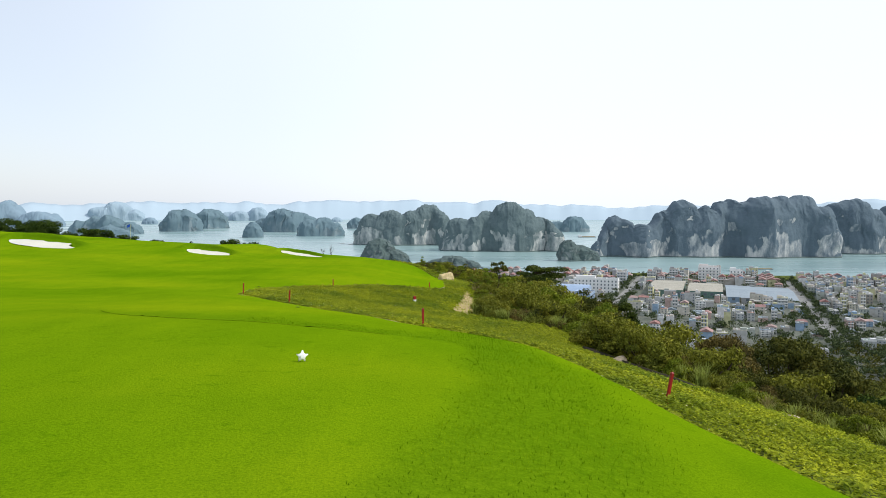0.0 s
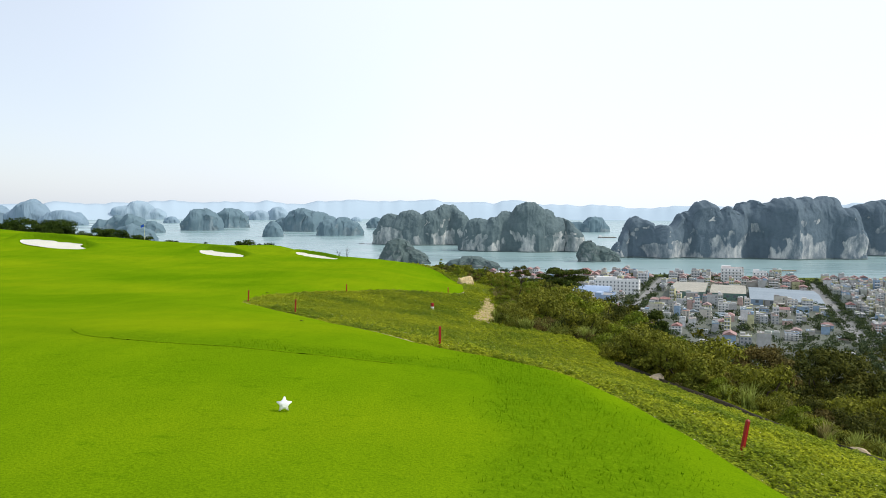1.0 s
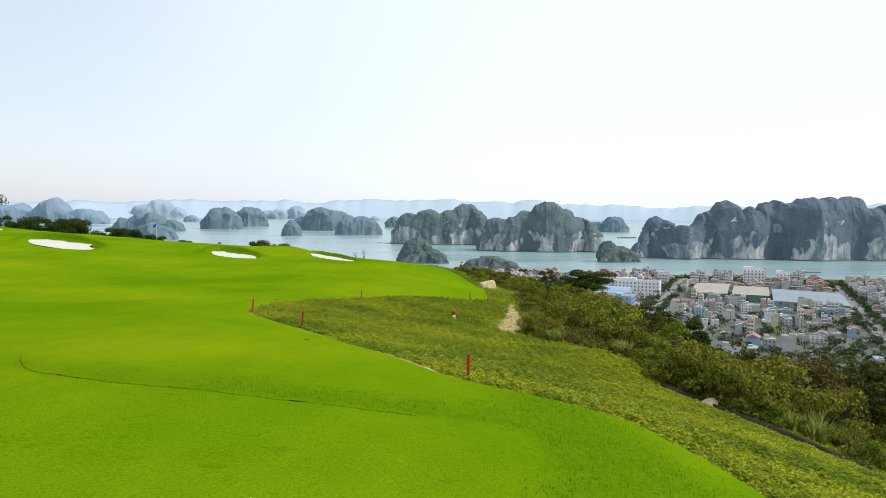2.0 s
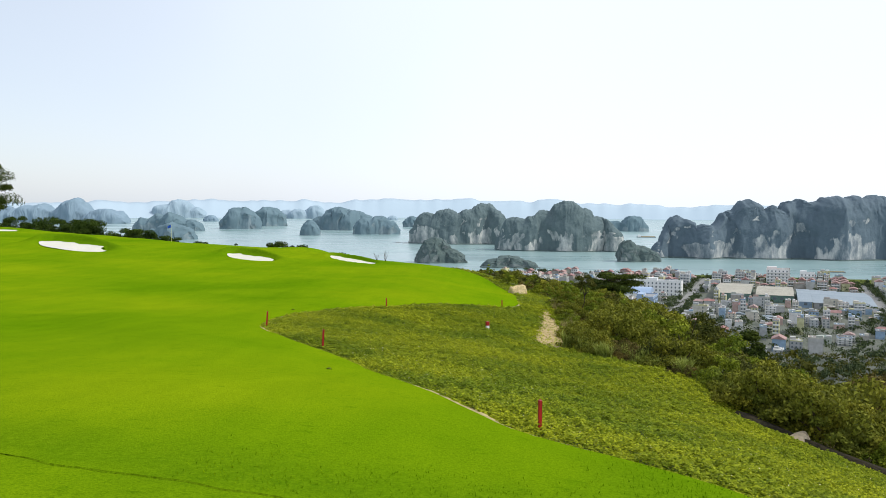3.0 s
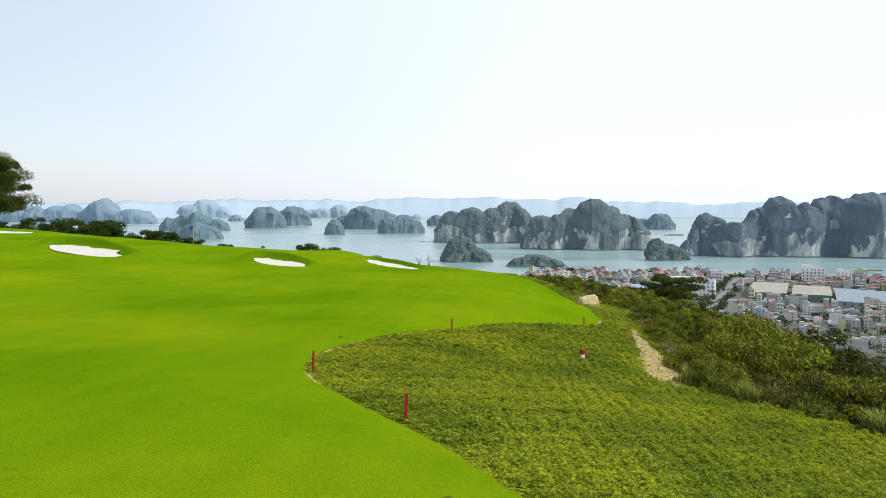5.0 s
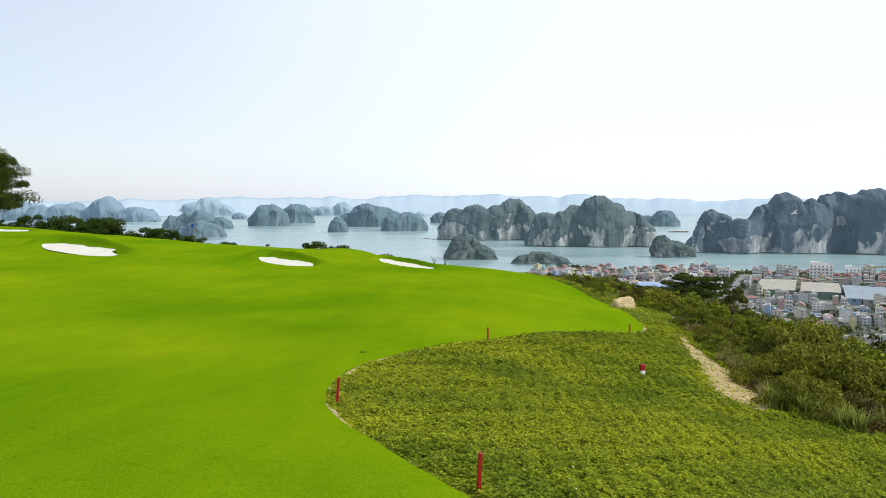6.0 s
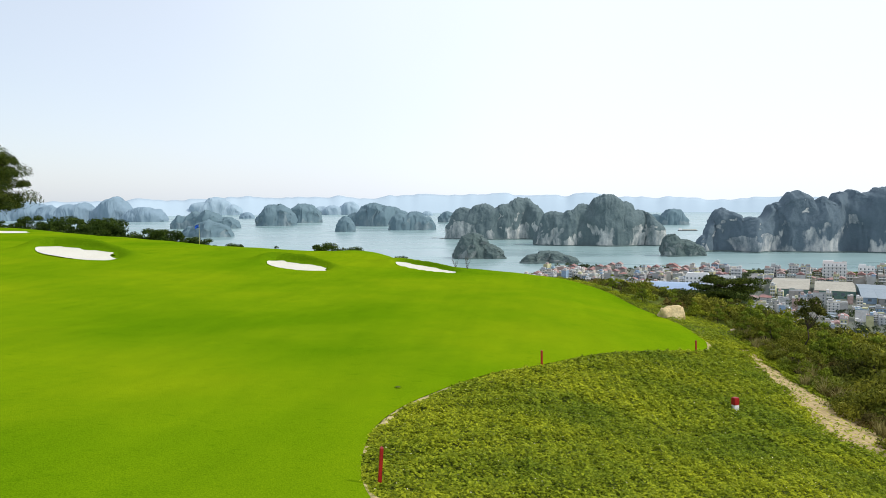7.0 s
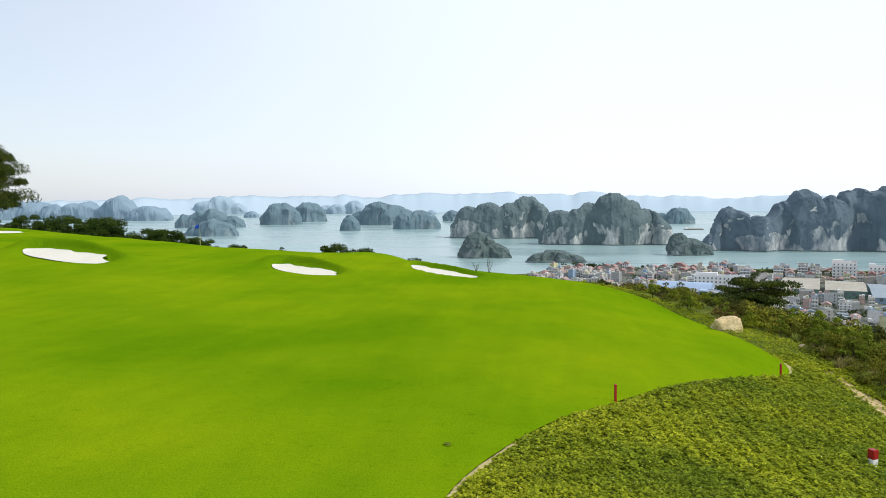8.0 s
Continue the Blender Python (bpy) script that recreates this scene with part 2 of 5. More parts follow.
ROOFING = [(0.34, 0.35, 0.36), (0.44, 0.445, 0.45), (0.27, 0.28, 0.29), (0.38, 0.35, 0.33), (0.24, 0.31, 0.38), (0.42, 0.26, 0.21), (0.52, 0.52, 0.50), (0.26, 0.33, 0.30)]
M_FLAT_ROOF = random_tint("concrete_roof", ROOFING, 0.9, 0.15, 0.3)
M_FLAT_ROOF_J = random_tint("concrete_roof_joined", ROOFING, 0.9, 0.15, 0.3, joined=True)
# tile reds are paled and greyed: haze over the town, put into the colour
M_TILE_ROOF = random_tint("hazed_tile_roof", [(0.36, 0.20, 0.18), (0.42, 0.27, 0.25), (0.33, 0.20, 0.19), (0.40, 0.29, 0.27)], 0.85, 0.2, 0.4)
M_TILE_ROOF_J = random_tint("hazed_tile_roof_joined", [(0.36, 0.20, 0.18), (0.42, 0.27, 0.25), (0.33, 0.20, 0.19), (0.40, 0.29, 0.27)], 0.85, 0.2, 0.4, joined=True)
# window colour is lifted with painted haze to soften its contrast
M_GLASS = two_tone("hazed_window", (0.10, 0.125, 0.14), (0.17, 0.20, 0.22), 0.3, 2.0, 0.15, 0.0, 0.5)
M_BLUE_ROOF = two_tone("blue_sheet_roof", (0.24, 0.34, 0.50), (0.34, 0.44, 0.58), 0.15, 2.0, 0.4, 0.0, 0.5, 0.12)
M_CREAM_ROOF = two_tone("cream_sheet_roof", (0.25, 0.23, 0.18), (0.46, 0.43, 0.35), 0.10, 0.9, 0.6, 0.0, 0.3, 0.3)
M_GREY_ROOF = two_tone("grey_sheet_roof", (0.17, 0.22, 0.255), (0.28, 0.33, 0.365), 0.1, 1.2, 0.5, 0.0, 0.4, 0.2)
M_GREEN_WALL = two_tone("green_hall_wall", (0.10, 0.18, 0.15), (0.15, 0.24, 0.20), 0.2, 2.0, 0.7)
M_ROAD = two_tone("street_concrete", (0.060, 0.082, 0.050), (0.19, 0.19, 0.165), 0.03, 0.8, 0.9)
M_WOOD = leaf("far_foliage", (0.034, 0.054, 0.026), (0.100, 0.132, 0.056), 0.8, 0.1)
M_PALE_ROAD = two_tone("pale_road", (0.20, 0.20, 0.19), (0.29, 0.285, 0.27), 0.06, 1.0, 0.9)
M_ROUGH = two_tone("long_shaded_grass", (0.072, 0.138, 0.002), (0.112, 0.188, 0.003), 0.7, 16.0, 0.95, 0.05, 0.0, 0.35)
M_LAWN_BLADE = leaf("lawn_blade", (0.085, 0.190, 0.002), (0.185, 0.31, 0.003), 0.9, 0.25, 0.0)
M_HEDGE = leaf("hedge_leaf", (0.017, 0.036, 0.006), (0.068, 0.108, 0.016), 0.8, 0.2)
M_STRAW = two_tone("dry_straw", (0.26, 0.23, 0.07), (0.56, 0.46, 0.24), 2.2, 9.0, 0.95, 0.04, 0.05, 0.3)
M_STAR = two_tone("star_white", (0.86, 0.86, 0.85), (0.90, 0.90, 0.89), 2.0, 14.0, 0.5, 0.0, 0.3, 0.03)


# ---- building helpers ----
def mesh_object(name, verts, faces, mat, parent=None, label="", smooth=False):
    me = bpy.data.meshes.new(name)
    me.from_pydata([tuple(v) for v in verts], [], [tuple(f) for f in faces])
    me.materials.append(mat)
    if smooth:
        me.polygons.foreach_set("use_smooth", [True] * len(me.polygons))
    ob = new(name, me)
    if parent:
        ob.parent = parent
    return tagged(ob, label)


def part(name, bm, mat, parent=None, label="", smooth=False):
    """One mesh object from a bmesh, under a thing or a part."""
    me = bpy.data.meshes.new(name)
    bm.to_mesh(me)
    bm.free()
    me.materials.append(mat)
    if smooth:
        me.polygons.foreach_set("use_smooth", [True] * len(me.polygons))
    ob = new(name, me)
    if parent:
        ob.parent = parent
    return tagged(ob, label)


def shared(name, data, parent, at=(0, 0, 0), turn=0.0):
    ob = new(name, data)
    ob.parent = parent
    ob.location, ob.rotation_euler = at, (0, 0, turn)
    return ob


def box(bm, x0, y0, z0, x1, y1, z1):
    c = bmesh.ops.create_cube(bm, size=1.0, matrix=Matrix.Translation(((x0 + x1) / 2, (y0 + y1) / 2, (z0 + z1) / 2)) @ Matrix.Diagonal((x1 - x0, y1 - y0, z1 - z0, 1)))
    return c["verts"]


def soft_plus(x, w):
    return w * np.logaddexp(0, np.asarray(x, float) / w)


def smooth_step(a, b, x):
    t = np.clip((np.asarray(x, float) - a) / (b - a), 0, 1)
    return t * t * (3 - 2 * t)


def glide(x, xs, ys):
    """A smooth curve through a few plan values."""
    x, xs, ys = np.asarray(x, float), np.array(xs, float), np.array(ys, float)
    m = np.gradient(ys, xs)
    i = np.clip(np.searchsorted(xs, x) - 1, 0, len(xs) - 2)
    h = xs[i + 1] - xs[i]
    t = np.clip((x - xs[i]) / h, 0, 1)
    return ys[i] * (1 + 2 * t) * (1 - t) ** 2 + m[i] * h * t * (1 - t) ** 2 + ys[i + 1] * t * t * (3 - 2 * t) - m[i + 1] * h * t * t * (1 - t)


def waves(x, y, size, seed):
    """Gentle unevenness: a few crossing sine waves with random bearings."""
    rng = np.random.RandomState(seed)
    out = 0.0
    for k in range(7):
        a, f, p = rng.uniform(0, 6.28), (1.0 + 0.45 * k) / size, rng.uniform(0, 6.28)
        out = out + np.sin((x * np.cos(a) + y * np.sin(a)) * f * 6.28 + p) / (1 + 0.45 * k)
    return out / 3.0


# bunkers: centre x, y, half width, half depth, turn, rise of the sand to the back, lip above it
BUNKERS = [(-56.4, 109.0, 6.3, 2.4, -20, 0.75, 0.75), (-32.4, 107.2, 4.1, 1.75, -26, 0.45, 0.6), (-20.4, 111.2, 4.6, 1.35, -40, 0.25, 0.2), (-101.0, 154.0, 8.0, 3.0, 10, 0.4, 0.3)]


def fairway_edge(y):
    """x of the mown grass's edge along the slope."""
    return glide(y, [-40, 0, 12, 16.5, 20.7, 24, 26.2, 28, 30, 33, 35.5, 39.4, 43.5, 46, 48.2, 50.5, 54.4, 58.5, 62, 65, 69, 73, 75.4, 78, 82, 91, 104, 116, 128, 140],
                 [24.6, 12.5, 7.25, 5.2, 4.5, 3.6, 2.0, -0.9, -2.15, -3.6, -5.2, -7.2, -10.1, -11.8, -12.8, -13.35, -13.55, -12.5, -10.95, -9.2, -6.4, -3.0, -0.8, 0.0, 0.1, -0.4, -4.5, -12, -24, -40])


def cover_edge(y):
    """x at which the creeping ground cover ends and the scrub begins."""
    return glide(y, [-40, 0, 20, 36, 41, 44, 50, 53, 57, 60, 64, 72, 80, 90, 100, 112, 125, 140], [30, 17.5, 15.6, 15.2, 11.8, 9.6, 8.6, 7.2, 4.6, 3.0, 3.0, 3.3, 3.6, 2.9, -1.0, -7.8, -19.4, -36])


def slope_edge(y):
    """x at which the hillside starts to fall more steeply."""
    return glide(y, [-40, 0, 20, 36, 41, 44, 50, 53, 57, 64, 72, 80, 90, 100], [30, 17.5, 15.6, 15.2, 11.8, 9.6, 8.9, 7.8, 5.4, 3.8, 3.4, 4.6, 4.6, 2.2])


def height(x, y):
    """The ground above the sea."""
    x, y = np.asarray(x, float), np.asarray(y, float)
    g = 86.8 - 0.1 * (soft_plus(y - 22, 2.0) - soft_plus(y - 52, 6)) - 0.03 * (soft_plus(y - 52, 6) - soft_plus(y - 92, 6))
    g = g + 0.060 * (soft_plus(-x - 22, 6) - 0.82 * soft_plus(-x - 48, 6)) * smooth_step(55, 112, y) + 0.02 * soft_plus(-x - 14, 5) * smooth_step(20, 50, y) * (1 - smooth_step(60, 105, y))
    ridge = glide(y, [-60, 0, 17, 30, 43, 60, 78, 95, 110, 120, 140], [8, 2, -2, -5.5, -10, -12, -8, -8.5, -11.5, -25, -48])
    g = g - 0.165 * soft_plus(x - ridge, 1.6)
    g = g + 0.95 * np.exp(-(((x + 28.5) / 4.5) ** 2) - ((y - 127.5) / 5) ** 2)   # mound beside the farthest bunker
    g = g + 0.75 * np.exp(-(((x - 8) / 5) ** 2) - ((y - 53.5) / 7) ** 2)     # swell on the brow of the slope
    g = g + 0.16 * np.exp(-(((x - 2.4) / 2.6) ** 2) - ((y - 25.8) / 2.6) ** 2)     # brow of the tee's flank
    across, along = (x + 10) * 0.803 + (y - 35.5) * 0.596, (y - 35.5) * 0.803 - (x + 10) * 0.596
    g = g + 0.20 * np.exp(-((across / 2.6) ** 2)) * smooth_step(-3, 4, along) * smooth_step(26, 16, along)     # low swell across the fairway
    g = g - 0.40 * np.exp(-(((x - 3) / 3) ** 2) - ((y - 74) / 6) ** 2) - 0.5 * np.exp(-(((x + 3) / 4) ** 2) - ((y - 92) / 8) ** 2)
    g = g - 0.12 * soft_plus(x - 3, 2) * (1 - smooth_step(34, 46, y))
    brink = np.where(y < 85, slope_edge(y) + 1.6, glide(y, [70, 85, 100, 120, 140, 170], [5.2, 6.2, 8, 10, 10, 4]))
    g = g - 0.16 * soft_plus(x - brink, 1.5) - 0.60 * soft_plus(x - brink - 13, 4)
    back = 133 + 0.72 * np.clip(-x - 50, 0, 90) + 0.9 * np.clip(x + 15, 0, 25)
    g = g - 0.75 * soft_plus(y - back, 2.0)
    g = g - 0.6 * soft_plus(-x - 150, 10) - 0.3 * soft_plus(-y - 60, 10)
    for bx, by, a, b, turn, rise, lip in BUNKERS:
        c, s = math.cos(radians(turn)), math.sin(radians(turn))
        u, v = (x - bx) * c + (y - by) * s, -(x - bx) * s + (y - by) * c
        r = np.sqrt((u / a) ** 2 + (v / b) ** 2)
        sine = v / np.maximum(r * b, 1e-6)
        tilt = rise * (1 + sine) / 2
        inside = np.clip(rise * (v / b + 1) / 2, 0, None)
        g = g - 0.38 * (1 - smooth_step(0.85, 1.12, r)) + np.where(r < 1, inside, tilt * np.exp(-(((r - 1) / 0.55) ** 2)))
        taper = 0.3 + 0.7 * smooth_step(0.9, -0.3, u / a)
        g = g - (0.30 if a > 6 else 0.17) * np.clip(u / a, -1.2, 1.2) * np.exp(-np.maximum(r - 1, 0) ** 2 / 0.5)
        g = g + lip * taper * smooth_step(-0.25, 0.45, sine) * smooth_step(0.95, 1.16, r) * np.exp(-np.maximum(r - 1.2, 0) ** 2 / 0.35)
    g = g + 0.10 * waves(x, y, 26, 3) + 0.03 * waves(x, y, 8, 5)
    shore = 955 + 25 * np.sin(x / 130.0) - 0.00035 * (x - 260) ** 2
    land = 4.0 - 9.0 * smooth_step(shore - 8, shore + 12, y)
    land = np.where(x < 0, np.minimum(land, 4.0 - 9.0 * smooth_step(0, 120, -x - 20 + 0 * y) * smooth_step(150, 400, y)), land)
    return np.maximum(g, land + 0 * g)


def axis(stops):
    """Grid lines: (from, to, step) stretches."""
    return np.concatenate([np.arange(a, b, s) for a, b, s in stops] + [[stops[-1][1]]])


def sheet(name, xs, ys, mat, keep=None, lift=None, bend=None, smooth=True):
    X, Y = np.meshgrid(xs, ys)
    if bend is not None:
        X, Y = bend(X, Y)
    Z = height(X, Y) + (lift(X, Y) if lift else 0.0)
    nx, ny = len(xs), len(ys)
    i = np.arange(nx * ny).reshape(ny, nx)
    quads = np.stack([i[:-1, :-1], i[:-1, 1:], i[1:, 1:], i[1:, :-1]], -1).reshape(-1, 4)
    if keep is not None:
        k = keep(X, Y).ravel()
        quads = quads[k[quads].all(1)]
    used, inverse = np.unique(quads, return_inverse=True)
    verts = np.stack([X.ravel(), Y.ravel(), Z.ravel()], -1)[used]
    return mesh_object(name, verts.tolist(), inverse.reshape(-1, 4).tolist(), mat, smooth=smooth)


ground = sheet("ground", axis([(-3000, -200, 200), (-200, -100, 4), (-100, -50, 1), (-50, 40, 0.75), (40, 160, 4), (160, 1200, 26), (1200, 3000, 200)]),
               axis([(-500, -40, 20), (-40, 0, 2), (0, 150, 0.75), (150, 200, 1.5), (200, 300, 5), (300, 920, 20), (920, 1060, 5), (1060, 5000, 300)]), M_SOIL,
               lift=lambda x, y: -0.3 * smooth_step(0.1, 0.9, fairway_edge(y) - x))
tagged(ground, "hillside ground of dry soil and low scrub above the town", "ground", kind="structure")


def in_bank(x, y):
    """The core of the grass banks behind the sand."""
    out = np.full(np.shape(x), False)
    for bx, by, a, b, turn, rise, lip in BUNKERS:
        c, s = math.cos(radians(turn)), math.sin(radians(turn))
        u, v = (x - bx) * c + (y - by) * s, -(x - bx) * s + (y - by) * c
        r = np.sqrt((u / a) ** 2 + (v / b) ** 2)
        k = (np.degrees(np.arctan2(v / b, u / a)) - 38) / 132
        inside = (k > 0.04) & (k < 0.96)
        width = np.sin(math.pi * np.clip(k, 0, 1) ** 0.8) ** 0.7
        out |= inside & (r > 0.78) & (r < 0.80 + 0.30 * width)
    return out


def long_shaded_grass(x, y):
    """How dark the grass is: longer on the flank of the tee, longer and with painted shade in a soft collar round the
    sand.
    """
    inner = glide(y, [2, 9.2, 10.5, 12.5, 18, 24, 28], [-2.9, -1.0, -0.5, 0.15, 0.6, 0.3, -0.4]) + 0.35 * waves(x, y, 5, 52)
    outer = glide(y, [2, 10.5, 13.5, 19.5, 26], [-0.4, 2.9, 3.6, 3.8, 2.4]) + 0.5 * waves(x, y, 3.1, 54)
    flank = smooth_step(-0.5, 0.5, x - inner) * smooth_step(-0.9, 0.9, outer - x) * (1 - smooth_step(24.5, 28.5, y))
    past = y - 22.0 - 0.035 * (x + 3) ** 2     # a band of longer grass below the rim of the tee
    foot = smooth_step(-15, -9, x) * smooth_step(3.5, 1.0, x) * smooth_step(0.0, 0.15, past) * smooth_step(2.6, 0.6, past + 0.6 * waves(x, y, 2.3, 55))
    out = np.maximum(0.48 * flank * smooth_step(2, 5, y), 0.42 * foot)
    # collar round the sand: longer grass, plus the bank's shade put into the colour
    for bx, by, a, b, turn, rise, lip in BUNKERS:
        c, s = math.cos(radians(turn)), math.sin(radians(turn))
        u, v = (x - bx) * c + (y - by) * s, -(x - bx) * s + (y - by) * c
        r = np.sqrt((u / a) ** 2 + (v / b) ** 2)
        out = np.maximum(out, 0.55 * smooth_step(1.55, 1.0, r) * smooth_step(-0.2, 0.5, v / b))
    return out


def give_turf(ob, rule):
    co = np.empty(len(ob.data.vertices) * 3)
    ob.data.vertices.foreach_get("co", co)
    co = co.reshape(-1, 3)
    values = np.asarray(rule(co[:, 0], co[:, 1]), np.float32) + np.zeros(len(co), np.float32)
    ob.data.attributes.new("turf", "FLOAT", "POINT").data.foreach_set("value", values)


fairway = sheet("fairway", axis([(-140, -60, 1.0), (-60, -1, 0.5), (-1, 0, 0.2)]), axis([(-40, 0, 2), (0, 140, 0.5), (140, 200, 1.5)]), M_MOWN,
                lift=lambda x, y: 0.05 - 0.25 * in_bank(x, y), bend=lambda x, y: (x + fairway_edge(np.minimum(y, 140)), y))
give_turf(fairway, lambda x, y: long_shaded_grass(x, y))
tagged(fairway, "closely mown bright green golf fairway on the ridge", "fairway", kind="structure")

def sand_edges(u, notch):
    """Front and back of the sand across its width: thick at one end, a thin tail at the other, past a notch."""
    front = -0.62 * max(1 - abs(u / 0.97) ** 2.6, 0) ** 0.6
    back = 0.80 * max(1 - abs(u / 0.97) ** 3.5, 0) ** 0.7 + (1 - u * u) * (0.07 * math.sin(7 * u + notch * 9) + 0.04 * math.sin(15 * u) - 0.08)
    if u > notch:
        back = front + (back - front) * (0.80 - 0.30 * (u - notch) / (1 - notch))
    return front, max(back, front + 0.02)


for (bx, by, a, b, turn, rise, lip), notch in zip(BUNKERS, (0.58, 0.74, 0.90, 0.85)):
    c, s = math.cos(radians(turn)), math.sin(radians(turn))
    verts, faces = [], []
    cols, rows = 60, 8
    for k in range(cols + 1):
        un = -0.96 + 1.92 * k / cols
        front, back = sand_edges(un, notch)
        for r in range(rows + 1):
            u, v = a * un, b * (front + (back - front) * r / rows)
            x, y = bx + u * c - v * s, by + u * s + v * c
            verts.append((x, y, float(height(x, y)) + 0.15))
    n = rows + 1
    faces = [(k * n + r, (k + 1) * n + r, (k + 1) * n + r + 1, k * n + r + 1) for k in range(cols) for r in range(rows)]
    ob = mesh_object("sand_bunker", verts, faces, M_SAND, smooth=True)
    tagged(ob, "white sand bunker cut into the mown fairway", "sand bunker", "bunkers round the green", "structure")

    # the bank: a rounded face of longer grass with painted shade that thins out into the fairway above and at its ends
    verts, faces = [], []
    spokes, rings = 48, 10
    for k in range(spokes + 1):
        th = radians(38 + 132 * k / spokes)
        width = math.sin(math.pi * (k / spokes) ** 0.8) ** 0.7
        for r in range(rings + 1):
            q = 0.70 + 0.14 * (1 - width) + (0.02 + 0.48 * width) * r / rings
            u, v = a * q * math.cos(th), b * q * math.sin(th)
            x, y = bx + u * c - v * s, by + u * s + v * c
            f = r / rings
            verts.append((x, y, float(height(x, y)) + (0.10 if r == 0 else 0.04 + 0.20 * width * math.sin(math.pi * min(f * 1.12, 1)) - 0.06 * f)))
    n = rings + 1
    faces = [(k * n + r, k * n + r + 1, (k + 1) * n + r + 1, (k + 1) * n + r) for k in range(spokes) for r in range(rings)]
    ob = mesh_object("bunker_bank", verts, faces, M_MOWN, smooth=True)
    give_turf(ob, lambda x, y: long_shaded_grass(x, y))
    tagged(ob, "steep bank of longer grass behind the sand, darkened with painted shade", "grass bank", "banks behind the bunkers", "structure")

bm = bmesh.new()
bmesh.ops.create_grid(bm, x_segments=40, y_segments=40, size=1.0, matrix=Matrix.Translation((0, 2000, 0)) @ Matrix.Diagonal((4800, 3000, 1, 1)))
sea = part("water", bm, M_SEA)
tagged(sea, "calm pale blue-grey sea of a sheltered bay", "sea", kind="structure")

# ---- islands: distance, step of haze painted into the colours, peaks (across, height, half width) ----
ISLANDS = [
    (1712, 0, [(-161, 70, 32), (-118, 78, 40), (-70, 78, 30), (-34, 91, 42), (1, 68, 18)]),
    (1486, 0, [(30, 66, 28), (59, 68, 22), (85, 79, 28), (128, 97, 39), (158, 83, 28), (189, 68, 30), (215, 47, 15)]),
    (1233, 0, [(200, 36, 13), (220, 27, 18), (238, 17, 11)]),
    (1326, 0, [(267, 29, 12), (304, 72, 29), (345, 59, 25), (383, 80, 25), (414, 98, 33), (453, 90, 25), (499, 100, 39), (548, 105, 45), (586, 105, 39), (619, 108, 35), (652, 90, 23)]),
    (1420, 0, [(732, 94, 31), (759, 102, 37), (794, 83, 31), (846, 93, 41), (898, 85, 41)]),
    (1174, 0, [(-120, 17, 7), (-98, 40, 21), (-76, 23, 19), (-62, 10, 12)]),
    (1101, 0, [(-7, 13, 16), (14, 18, 19), (37, 11, 14)]),
    (2569, 1, [(377, 34, 30), (439, 51, 38)]),
    (2867, 1, [(-322, 40, 29)]),
    (2569, 1, [(-908, 52, 26), (-870, 73, 49)]),
    (2867, 1, [(-869, 73, 46), (-829, 52, 21)]),
    (2516, 1, [(-577, 48, 44), (-525, 75, 51), (-470, 64, 44), (-439, 50, 26)]),
    (2090, 1, [(-516, 44, 21)]),
    (2202, 1, [(-379, 48, 29), (-341, 53, 32), (-305, 39, 16)]),
    (2326, 1, [(-1097, 39, 24), (-1051, 53, 31), (-1005, 56, 34), (-954, 36, 31)]),
    (1813, 1, [(-819, 29, 32), (-784, 40, 34), (-754, 29, 19)]),
    (3082, 2, [(-1618, 61, 72), (-1674, 40, 32)]),
    (3162, 2, [(-1791, 102, 69), (-1860, 67, 55)]),
    (3245, 2, [(-2034, 76, 85), (-2141, 62, 71)]),
    (3245, 2, [(-2283, 85, 95), (-2425, 62, 95)]),
    (4252, 3, [(-1859, 78, 74), (-1794, 102, 68), (-1713, 59, 50)]),
    (3523, 2, [(-1335, 31, 28)]),
    (4252, 3, [(-1186, 47, 43), (-1117, 53, 56)]),
    (4252, 3, [(-1018, 74, 50)]),
    (3977, 3, [(-546, 26, 23)]),
]


